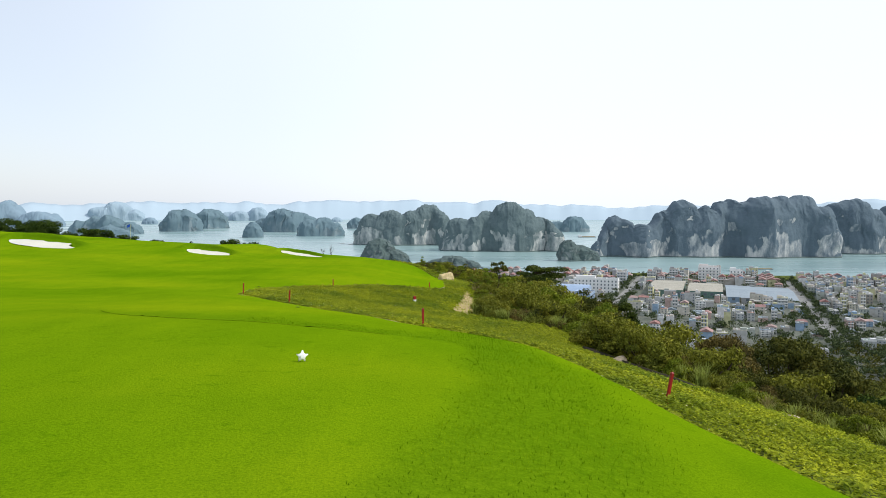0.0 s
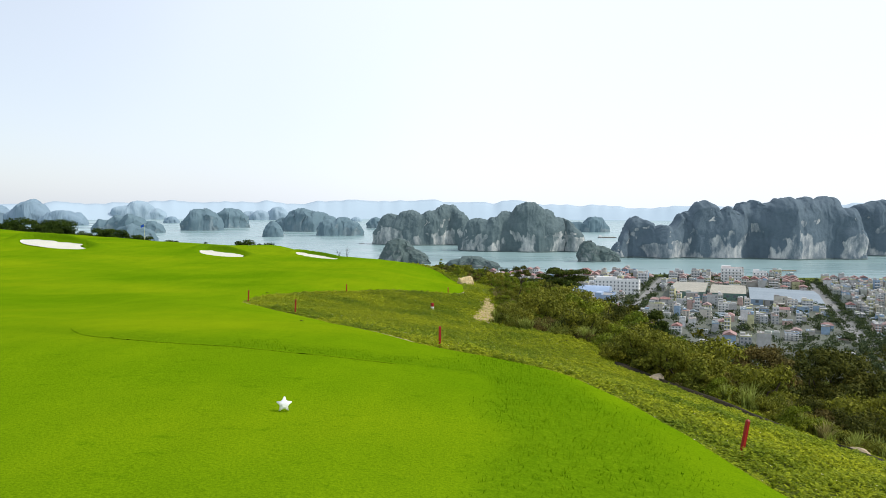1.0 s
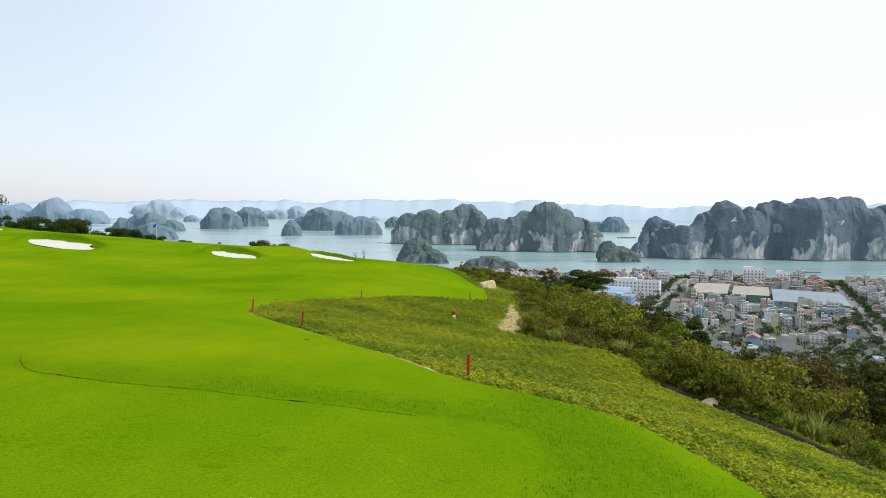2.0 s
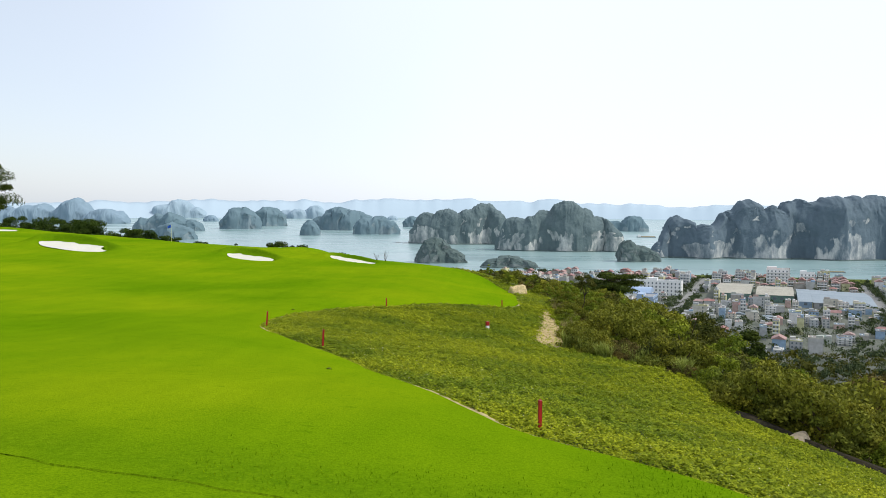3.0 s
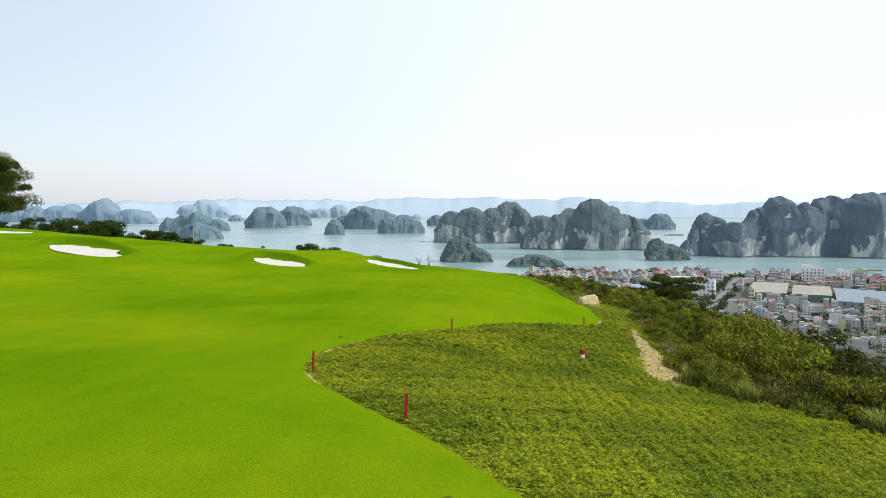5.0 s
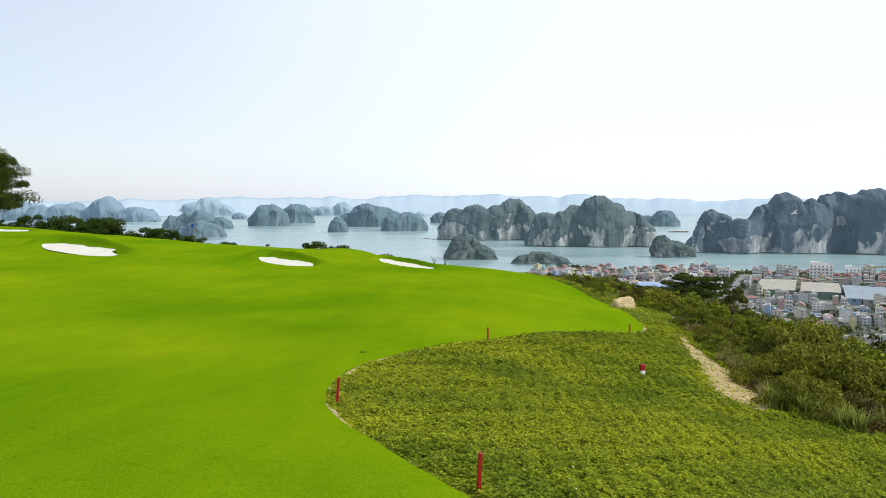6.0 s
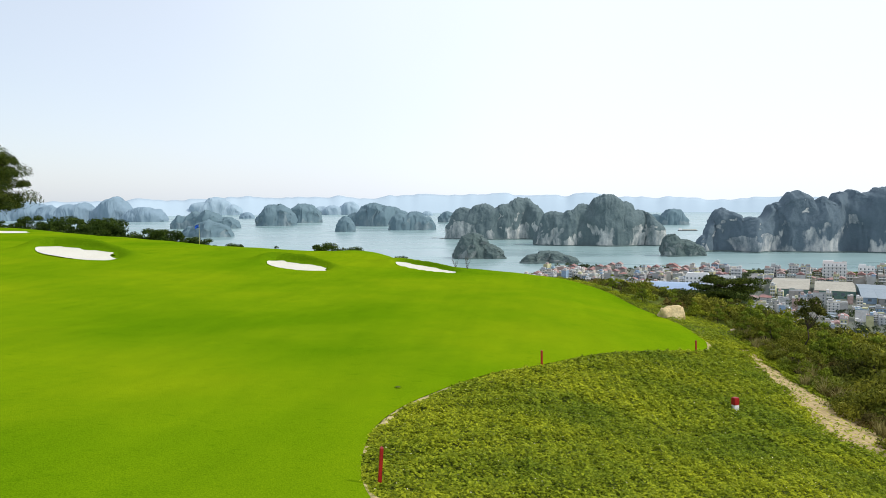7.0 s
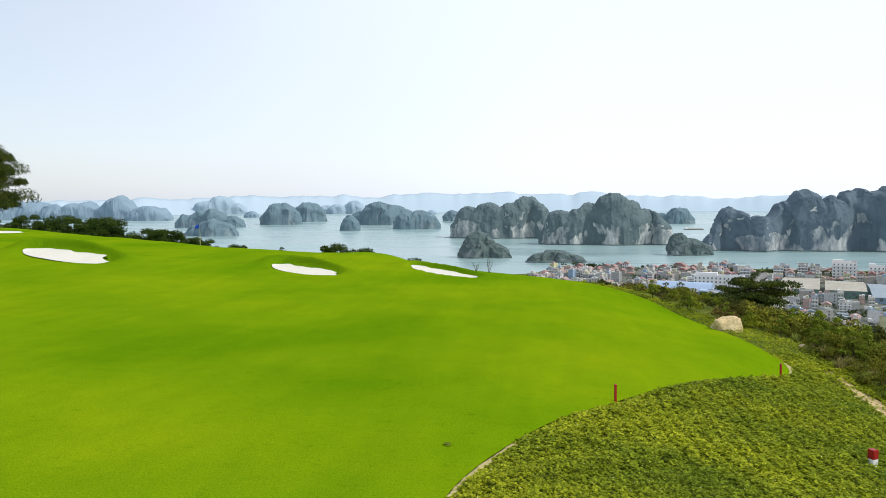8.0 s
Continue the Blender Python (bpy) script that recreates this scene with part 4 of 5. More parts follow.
stand(make_broad_tree(161, M_SCRUB[2], "dark brownish spreading tree above the town", 13.0, 4.4, 74, 260, 0.24, 0.50), 29.8, 68.0, 40, 1.0, 0.2, copy=False)
stand(make_broad_tree(162, M_SCRUB[3], "dry olive spreading tree with thin crown", 8.6, 3.2, 50, 240, 0.20, 0.42), 24.6, 66.5, 160, 1.0, 0.2, copy=False)
stand(make_broad_tree(163, M_SCRUB[2], "dark green spreading tree on the steep slope", 14.6, 4.2, 70, 260, 0.24, 0.52), 33.2, 66.0, 250, 1.0, 0.2, copy=False)
stand(make_broad_tree(164, M_HEDGE, "deep green leafy tree on the steep slope", 13.2, 3.4, 60, 260, 0.22, 0.45), 34.4, 60.0, 80, 1.0, 0.2, copy=False)
stand(make_broad_tree(165, M_NEEDLE, "small dark pointed tree rising from the scrub", 5.7, 1.9, 40, 220, 0.15, 0.22, 0.85), 16.5, 69.0, 80, 1.0, 0.1, copy=False)
stand(make_broad_tree(166, M_SCRUB[1], "young yellow-green tree in the scrub", 4.2, 1.5, 26, 220, 0.13, 0.40), 12.6, 61.5, 30, 1.0, 0.1, copy=False)
stand(make_broad_tree(167, M_SCRUB[0], "rounded olive tree in the scrub", 4.6, 2.2, 34, 220, 0.14, 0.35), 19.5, 66.0, 30, 1.0, 0.1, copy=False)
stand(KINDS[4], 13.7, 55.0, 10, 1.1, 0.1)
for x, y, size, turn in ((6.3, 62.5, 0.75, 10), (8.2, 60.0, 0.9, 80), (9.6, 64.5, 1.0, 150), (8.6, 68.0, 0.85, 200), (11.2, 58.5, 0.9, 260), (6.9, 73.0, 0.7, 310)):
    stand(KINDS[2], x, y, turn, size, 0.1)
for x, y, size, turn in ((2.6, 60.3, 1.35, 0), (3.4, 59.3, 1.2, 70), (4.3, 57.6, 1.0, 300), (10.6, 45.0, 1.3, 30), (9.6, 47.5, 1.2, 90), (8.9, 50.6, 1.2, 140), (7.8, 53.0, 1.1, 220), (11.6, 43.4, 1.1, 260), (6.6, 55.8, 1.1, 130), (5.0, 66.0, 0.9, 200), (4.9, 72.5, 0.9, 20)):
    stand(KINDS[7], x, y, turn, size, 0.03)


def edge_grass():
    """Long pale grass where the creeping plants meet the scrub."""
    rng = np.random.RandomState(63)
    for y in np.arange(12, 62, 1.15):
        for k in range(2):
            yy = y + rng.uniform(-0.5, 0.5)
            x = float(cover_edge(yy)) + rng.uniform(0.1, 1.0) + 1.1 * k
            stand(KINDS[7], x, yy, rng.uniform(0, 360), rng.uniform(0.65, 1.25), 0.03)


edge_grass()


dry_clump = make_grass_clump(109, "clump of dry straw-coloured grass beside the track", 80, 0.9, M_DRY_BLADE)
stand(dry_clump, 3.3, 80.5, 0, 1.0, 0.03, copy=False)


def dry_edge():
    """Dry grass along the upper side of the track and between the bushes."""
    rng = np.random.RandomState(64)
    for y in np.arange(60.5, 86, 0.7):
        x = float(cover_edge(y)) + rng.uniform(0.0, 1.6)
        stand(dry_clump, x, y + rng.uniform(-0.3, 0.3), rng.uniform(0, 360), rng.uniform(0.6, 1.25), 0.03)
    for y in np.arange(14, 48, 1.4):
        x = float(cover_edge(y)) + rng.uniform(0.4, 4.5)
        stand(dry_clump, x, y + rng.uniform(-0.5, 0.5), rng.uniform(0, 360), rng.uniform(0.8, 1.5), 0.03)


dry_edge()


def make_thin_tree(seed, label, tall, spread):
    """A young tree: a thin leaning trunk with a fork and a small flat crown."""
    rng = np.random.RandomState(seed)
    top = tagged(new("young_tree"), label, "tree")
    bm = bmesh.new()
    fork = (0.06 * tall, 0.0, tall * 0.5)
    tube(bm, bend_path(rng, (0, 0, -0.1), fork, 5, 0.015 * tall), [0.045, 0.042, 0.038, 0.034, 0.03], 6)
    part("trunk", bm, M_BARK, top)
    cents = []
    for k in range(9):
        a, r = rng.uniform(0, 6.283), spread * math.sqrt(rng.uniform(0.05, 1))
        e = np.array([fork[0] + r * math.cos(a), r * math.sin(a), tall * rng.uniform(0.72, 0.97)])
        bm = bmesh.new()
        tube(bm, bend_path(rng, fork, e, 4, 0.05), [0.026, 0.018, 0.012, 0.005], 5)
        part("limb", bm, M_BARK, top)
        cents.append(e)
    crown = new("foliage", fast_mesh("foliage", clump_leaves(rng, np.array(cents), spread * rng.uniform(0.28, 0.5, 9), 220, 0.12, 0.7), 3, M_SCRUB[2]))
    crown.parent = top
    return top


stand(make_thin_tree(151, "young dark tree with a thin leaning trunk in the scrub", 3.9, 0.9), 5.5, 79.2, 0, 1.0, 0.05, copy=False)
for x, y, size, turn in ((6.9, 87.2, 1.05, 20), (5.6, 90.5, 0.9, 140), (5.0, 84.5, 0.75, 250), (7.4, 84.0, 1.0, 310), (8.6, 81.5, 1.0, 60)):
    stand(KINDS[1], x, y, turn, size, 0.05)


sapling = make_broad_tree(171, M_SAPLING, "bright green leafy sapling beside the mown grass", 2.4, 0.8, 16, 150, 0.13, 0.35, 0.3)
stand(sapling, 4.6, 87.0, 0, 0.9, 0.05, copy=False)
for x, y, size, turn in ((3.3, 89.8, 0.75, 70), (5.8, 90.2, 1.1, 150), (6.9, 86.0, 1.1, 210), (4.9, 93.2, 0.9, 280), (2.4, 94.0, 0.7, 20), (7.6, 81.5, 1.2, 110), (6.2, 79.0, 1.0, 330), (3.7, 84.6, 0.85, 40), (4.7, 82.2, 1.0, 95), (5.0, 85.2, 1.15, 190), (8.8, 78.0, 1.35, 260), (10.4, 74.0, 1.4, 300), (9.4, 70.0, 1.3, 15), (12.0, 68.5, 1.5, 130), (1.6, 96.5, 0.7, 240), (-0.6, 99.0, 0.75, 60), (-2.6, 102.5, 0.8, 170)):
    stand(sapling, x, y, turn, size * 0.92, 0.05)


def make_bare_twigs(seed, tall):
    """A dead leafless bush: a few forked twigs."""
    rng = np.random.RandomState(seed)
    bm = bmesh.new()
    for k in range(5):
        a, lean = rng.uniform(0, 6.283), rng.uniform(0.1, 0.5)
        tip = np.array([lean * tall * math.cos(a), lean * tall * math.sin(a), tall * rng.uniform(0.6, 1.0)])
        tube(bm, bend_path(rng, (0, 0, -0.05), tip, 5, 0.04 * tall), [0.022, 0.018, 0.014, 0.010, 0.004], 5)
        for j in range(3):
            f = rng.uniform(0.35, 0.8)
            end = tip * f + rng.normal(0, 0.16, 3) * tall + np.array([0, 0, 0.22 * tall])
            tube(bm, bend_path(rng, tip * f, end, 3, 0.02), [0.010, 0.007, 0.003], 4)
    return tagged(part("dead_bush", bm, M_BARK), "leafless grey dead bush beside the sand bunker", "bush")


stand(make_bare_twigs(181, 1.5), -16.1, 111.6, 0, 1.0, 0.0, copy=False)
stand(make_bare_twigs(182, 1.1), -17.4, 112.6, 0, 1.0, 0.0, copy=False)


def rough_grass(count):
    """Blades of the longer grass on the flank of the tee."""
    rng = np.random.RandomState(51)
    y = rng.uniform(4, 29, count)
    x = rng.uniform(-6, 14, count)
    keep = rng.uniform(0, 1.0, count) < long_shaded_grass(x, y)
    keep &= rng.uniform(0, 1, count) > 0.5 * (waves(x, y, 1.3, 53) < -0.1)
    x, y = x[keep], y[keep]
    z = height(x, y) + 0.045
    th, h, w = rng.uniform(0, 6.283, len(x)), rng.uniform(0.02, 0.06, len(x)), rng.uniform(0.006, 0.011, len(x))
    base = np.stack([x, y, z], -1)
    s = np.stack([np.cos(th), np.sin(th), 0 * th], -1) * w[:, None]
    tip = base + np.stack([rng.normal(0, 0.025, len(x)), rng.normal(0, 0.025, len(x)), h], -1)
    ob = new("rough_grass", fast_mesh("rough_grass", np.stack([base - s, base + s, tip], 1), 3, M_LAWN_BLADE))
    tagged(ob, "longer tufted green grass on the flank of the tee", "grass", kind="stuff")


rough_grass(170000)


# ---- course furniture ----
def make_stake(tall, label):
    """A square red stake, its top cut to a low point, on a rounded foot in the ground."""
    top = tagged(new("hazard_stake"), label, "stake", "red stakes along the grass edge")
    bm = bmesh.new()
    w = 0.035
    vs = box(bm, -w, -w, -0.15, w, w, tall - 0.03)
    bmesh.ops.bevel(bm, geom=[e for e in bm.edges], offset=0.006, segments=2, affect="EDGES")
    part("post", bm, M_RED, top)
    bm = bmesh.new()
    bmesh.ops.create_cone(bm, cap_ends=True, segments=4, radius1=w * 1.41, radius2=0.012, depth=0.03, matrix=Matrix.Translation((0, 0, tall - 0.014)) @ Matrix.Rotation(math.pi / 4, 4, "Z"))
    part("tip", bm, M_RED, top)
    return top


for x, y, tall, ax, ay in [(-12.55, 48.4, 0.80, 0, 4), (-8.3, 41.6, 0.78, 0, 3), (-0.75, 28.8, 0.72, 1, 0), (5.5, 18.8, 0.80, 3, 9), (-9.25, 65.0, 0.62, 0, 0), (-1.3, 74.5, 0.66, -2, 0)]:
    st = make_stake(tall, "red painted square stake at the edge of the mown grass")
    st.matrix_basis = pose(x, y, float(height(x, y)), ax, ay, 20)


def make_marker_post():
    top = tagged(new("marker_post"), "short square post, red above and white below, among creeping plants", "post")
    bm = bmesh.new()
    box(bm, -0.10, -0.10, -0.2, 0.10, 0.10, 0.27)
    bmesh.ops.bevel(bm, geom=list(bm.edges), offset=0.012, segments=2, affect="EDGES")
    part("shaft", bm, M_WHITE, top, "white painted lower half")
    bm = bmesh.new()
    box(bm, -0.104, -0.104, 0.27, 0.104, 0.104, 0.54)
    bmesh.ops.bevel(bm, geom=list(bm.edges), offset=0.014, segments=2, affect="EDGES")
    part("cap", bm, M_RED, top, "red painted upper half")
    return top


stand(make_marker_post(), -2.3, 62.8, 25, 1.0, 0.0, copy=False)


def make_star():
    """A plump five-pointed star standing on two of its points."""
    bm = bmesh.new()
    front, back, rim = [], [], []
    for k in range(10):
        a = math.pi / 2 + k * math.pi / 5
        r = 0.155 if k % 2 == 0 else 0.068
        rim.append(bm.verts.new((r * math.cos(a), 0, r * math.sin(a))))
        front.append(bm.verts.new((r * 0.62 * math.cos(a), -0.042, r * 0.62 * math.sin(a))))
        back.append(bm.verts.new((r * 0.62 * math.cos(a), 0.042, r * 0.62 * math.sin(a))))
    cf, cb = bm.verts.new((0, -0.058, 0)), bm.verts.new((0, 0.058, 0))
    for k in range(10):
        j = (k + 1) % 10
        bm.faces.new((rim[k], rim[j], front[j], front[k]))
        bm.faces.new((rim[j], rim[k], back[k], back[j]))
        bm.faces.new((front[k], front[j], cf))
        bm.faces.new((back[j], back[k], cb))
    bmesh.ops.recalc_face_normals(bm, faces=bm.faces)
    bmesh.ops.bevel(bm, geom=list(bm.edges), offset=0.012, segments=2, affect="EDGES")
    return tagged(part("tee_marker", bm, M_STAR, smooth=True), "white five-pointed star marker standing on the tee grass", "tee marker")


star = make_star()
star.matrix_basis = pose(-2.97, 16.2, float(height(-2.97, 16.2)) + 0.05 + 0.122, 0, 4, 26) @ Matrix.Scale(1.08, 4)


def make_flag():
    top = tagged(new("golf_flag"), "golf flagstick with a small blue flag on the green", "flag")
    bm = bmesh.new()
    tube(bm, [(0, 0, -0.1), (0, 0, 0.9), (0, 0, 2.6)], [0.022, 0.020, 0.016], 8)
    part("pole", bm, M_STICK, top)
    bm = bmesh.new()
    grid = [[bm.verts.new((0.02 + 0.5 * u, 0.05 * math.sin(7 * u) * u, 2.58 - 0.42 * v - 0.16 * u * u - 0.05 * u)) for u in np.linspace(0, 1, 9)] for v in np.linspace(0, 1, 5)]
    for a, b in zip(grid, grid[1:]):
        for k in range(8):
            bm.faces.new((a[k], a[k + 1], b[k + 1], b[k]))
    bmesh.ops.solidify(bm, geom=list(bm.faces), thickness=0.006)
    part("cloth", bm, M_FLAG, top, "blue cloth hanging in light wind", smooth=True)
    return top


stand(make_flag(), -52.0, 129.0, 200, 1.0, -0.05, copy=False)


def make_sprinkler():
    top = tagged(new("sprinkler_head"), "round sprinkler head set flush in mown grass, one copy standing for a dark tuft", "sprinkler", "sprinklers in the fairway")
    bm = bmesh.new()
    bmesh.ops.create_cone(bm, cap_ends=True, segments=20, radius1=0.13, radius2=0.12, depth=0.04)
    part("rim", bm, M_ROUGH, top)
    bm = bmesh.new()
    bmesh.ops.create_cone(bm, cap_ends=True, segments=20, radius1=0.085, radius2=0.075, depth=0.05, matrix=Matrix.Translation((0, 0, 0.02)))
    part("lid", bm, M_SOIL, top)
    return top


sp = make_sprinkler()
stand(sp, -13.9, 58.2, 0, 1.0, -0.05, copy=False)
# smaller copy added as a stand-in for a dark tuft of grass
stand(sp, -6.6, 35.0, 40, 0.8, -0.05)


def make_boulder(seed, size, label, flat=False):
    bm = bmesh.new()
    bmesh.ops.create_icosphere(bm, subdivisions=4, radius=1.0)
    off = Vector((seed * 3.1, seed * 1.7, 0))
    for v in bm.verts:
        p = v.co.copy()
        for k in range(3):   # flat broken faces
            d = Vector((math.sin(seed + k * 2.1), math.cos(seed * 1.3 + k * 1.9), 0.35 + 0.3 * k)).normalized()
            over = p.dot(d) - 0.68
            if over > 0:
                p -= d * over * 0.85
        if flat and p.z > 0.42:
            p.z = 0.42 + 0.15 * (p.z - 0.42) + 0.12 * p.x
        p *= 1 + 0.16 * noise.noise(p * 1.7 + off) + 0.06 * noise.noise(p * 5 + off)
        v.co = Vector((p.x * size[0], p.y * size[1], p.z * size[2]))
    return tagged(part("boulder", bm, M_TAN_STONE if "tan " in label else M_STONE, smooth=True), label, "boulder", "boulders along the slope")


for i, (x, y, sx, sy, sz, label) in enumerate([
        (0.45, 91.3, 0.98, 0.8, 1.25, "large tan boulder with a flat top beside the mown grass"),
        (9.75, 42.4, 0.62, 0.45, 0.26, "pale rounded boulder beside the drain"),
        (10.9, 42.6, 0.4, 0.3, 0.25, "small tan stone beside the drain"),
        (15.1, 32.9, 0.42, 0.3, 0.24, "whitish stone lying in the drain"),
        (12.1, 41.5, 0.45, 0.35, 0.22, "flat grey stone among dry grass"),
        (3.65, 86.6, 0.4, 0.3, 0.22, "small pale stone at the edge of the scrub"),
        (6.9, 88.6, 0.8, 0.6, 0.55, "tan boulder half hidden in the scrub"),
        (4.6, 60.5, 0.4, 0.3, 0.22, "small brown stone under the bushes")]):
    ob = make_boulder(i + 1.0, (sx, sy, sz), label, "flat top" in label)
    ob.matrix_basis = pose(x, y, float(height(x, y)) + sz * 0.2, 0, 0, 37 * i)


def strip(name, ys, left, right, mat, lift, label, category, kind="structure", cols=4, flip=False):
    verts, faces = [], []
    for i, y in enumerate(ys):
        for k in range(cols + 1):
            x = left(y) + (right(y) - left(y)) * k / cols
            px, py = (y, x) if flip else (x, y)
            verts.append((px, py, float(height(px, py)) + lift * (1.0 if 0 < k < cols else 0.5 if flip else -0.6)))
    n = cols + 1
    for i in range(len(ys) - 1):
        for k in range(cols):
            faces.append((i * n + k, i * n + k + 1, (i + 1) * n + k + 1, (i + 1) * n + k))
    ob = mesh_object(name, verts, faces, mat, smooth=True)
    return tagged(ob, label, category, kind=kind)


strip("bare_track", np.arange(59.5, 79.9, 0.25), lambda y: float(track_left(y)) - 0.4, lambda y: float(track_right(y)) + 0.5, M_PALE_SOIL, 0.035,
      "worn bare track of sandy soil along the slope", "track", cols=6)


# dark strip painted in place of the shade of the tee's small step
strip("tee_rim", np.arange(-11.6, -1.5, 0.2), lambda x: 0.55 * max(0.0, -9.6 - x) ** 1.5 + 21.9 + 0.035 * (x + 3) ** 2 - 0.05 * math.sin(x * 2.3) - 0.03 * math.sin(x * 7.1), lambda x: 0.55 * max(0.0, -9.6 - x) ** 1.5 + 21.98 + 0.035 * (x + 3) ** 2 + 0.05 * math.sin(x * 1.7) + 0.04 * math.sin(x * 5.2), M_ROUGH, 0.07,
      "faint dark strip painted for the shaded step at the edge of the tee", "grass rim", cols=2, flip=True)
run = []
for y in np.arange(26.5, 84, 0.2):   # only where the margin shows
    if verge(y) > 0.04:
        run.append(y)
    if run and (verge(y) <= 0.04 or y > 83.7):
        if len(run) > 3:
            strip("dry_verge", run, lambda y: float(fairway_edge(y)) - 0.04, lambda y: float(fairway_edge(y)) + verge(y), M_STRAW, 0.045,
                  "thin uneven margin of dry straw and pale soil", "verge")
        run = []


strip("drain", np.arange(-14, 45.2, 0.2), lambda y: float(drain_line(y)) - 0.48 - 0.16 * math.sin(y * 1.9) - 0.06 * math.sin(y * 5.3), lambda y: float(drain_line(y)) + 0.40 + 0.18 * math.sin(y * 1.3) + 0.07 * math.sin(y * 4.1), M_PIPE, 0.17,
      "black lined drainage channel along the slope", "drain", cols=5)


# ---- bushes and pines behind the brow ----
hedge = make_shrub(131, M_HEDGE, "dark rounded bush behind the brow of the fairway", 2.4, 3.4, 38, 190, 0.15)
hedge_green = make_shrub(132, M_HEDGE, "rounded green bush behind the brow of the fairway", 2.1, 2.8, 34, 190, 0.14)


def plant_brow():
    rng = np.random.RandomState(17)
    first = {}
    for x0, x1, step, over, depth in ((-130, -78, 2.6, 2.1, 3.0), (-78, -60, 2.2, 1.15, 2.6), (-60, -47, 2.2, 0.5, 2.2), (-45, -24, 1.7, 0.92, 2.2), (-24, -12, 4.5, 0.3, 2.0)):
        for x in np.arange(x0, x1, step):
            x = x + rng.uniform(-0.8, 0.8)
            y = 133 + 0.72 * max(-x - 50, 0) + depth + rng.uniform(-0.5, 1.5)
            brow = float(height(x, y - depth - 1.0))
            ob = hedge if rng.uniform() < 0.6 else hedge_green
            tall = 3.4 if ob is hedge else 2.8
            size = max((brow + over * rng.uniform(0.45, 1.1) - float(height(x, y))) / tall, 0.25)
            stand(ob, x, y, rng.uniform(0, 360), size, 0.1, copy=ob in first)
            first[ob] = True


plant_brow()
stand(make_pine(141, "flat-topped dark green pine on the hillside", 8.9, 5.4, 30, 420, 0.10, 0.62, 0.45, 0.34), 17.8, 155.0, 30, 1.0, 0.2, copy=False)
stand(make_pine(142, "tall open-crowned pine behind the fairway", 17.5, 8.0, 56, 600, 0.0, 0.34, -0.45, 0.8), -126.3, 190.0, 0, 1.0, 0.2, copy=False)


# ---- town ----
AHEAD, ACROSS, HUB = Vector((0.33, 0.944, 0)), Vector((0.944, -0.33, 0)), Vector((178, 750, 4.0))
STREET_TURN = math.degrees(math.atan2(-0.33, 0.944))


def town(a, b, z=0.0):
    return HUB + ACROSS * a + AHEAD * b + Vector((0, 0, z))


def town_pose(a, b, turn=0.0):
    p = town(a, b)
    return pose(p.x, p.y, p.z, 0, 0, STREET_TURN + turn)


def plain_mesh(name, bm, mat):
    me = bpy.data.meshes.new(name)
    bm.to_mesh(me)
    bm.free()
    me.materials.append(mat)
    return me


def window_mesh():
    bm = bmesh.new()
    box(bm, -0.6, -0.07, 0.0, 0.6, 0.02, 1.5)
    box(bm, -0.72, -0.14, -0.12, 0.72, 0.0, 0.0)
    return plain_mesh("window", bm, M_GLASS)


WINDOW = window_mesh()


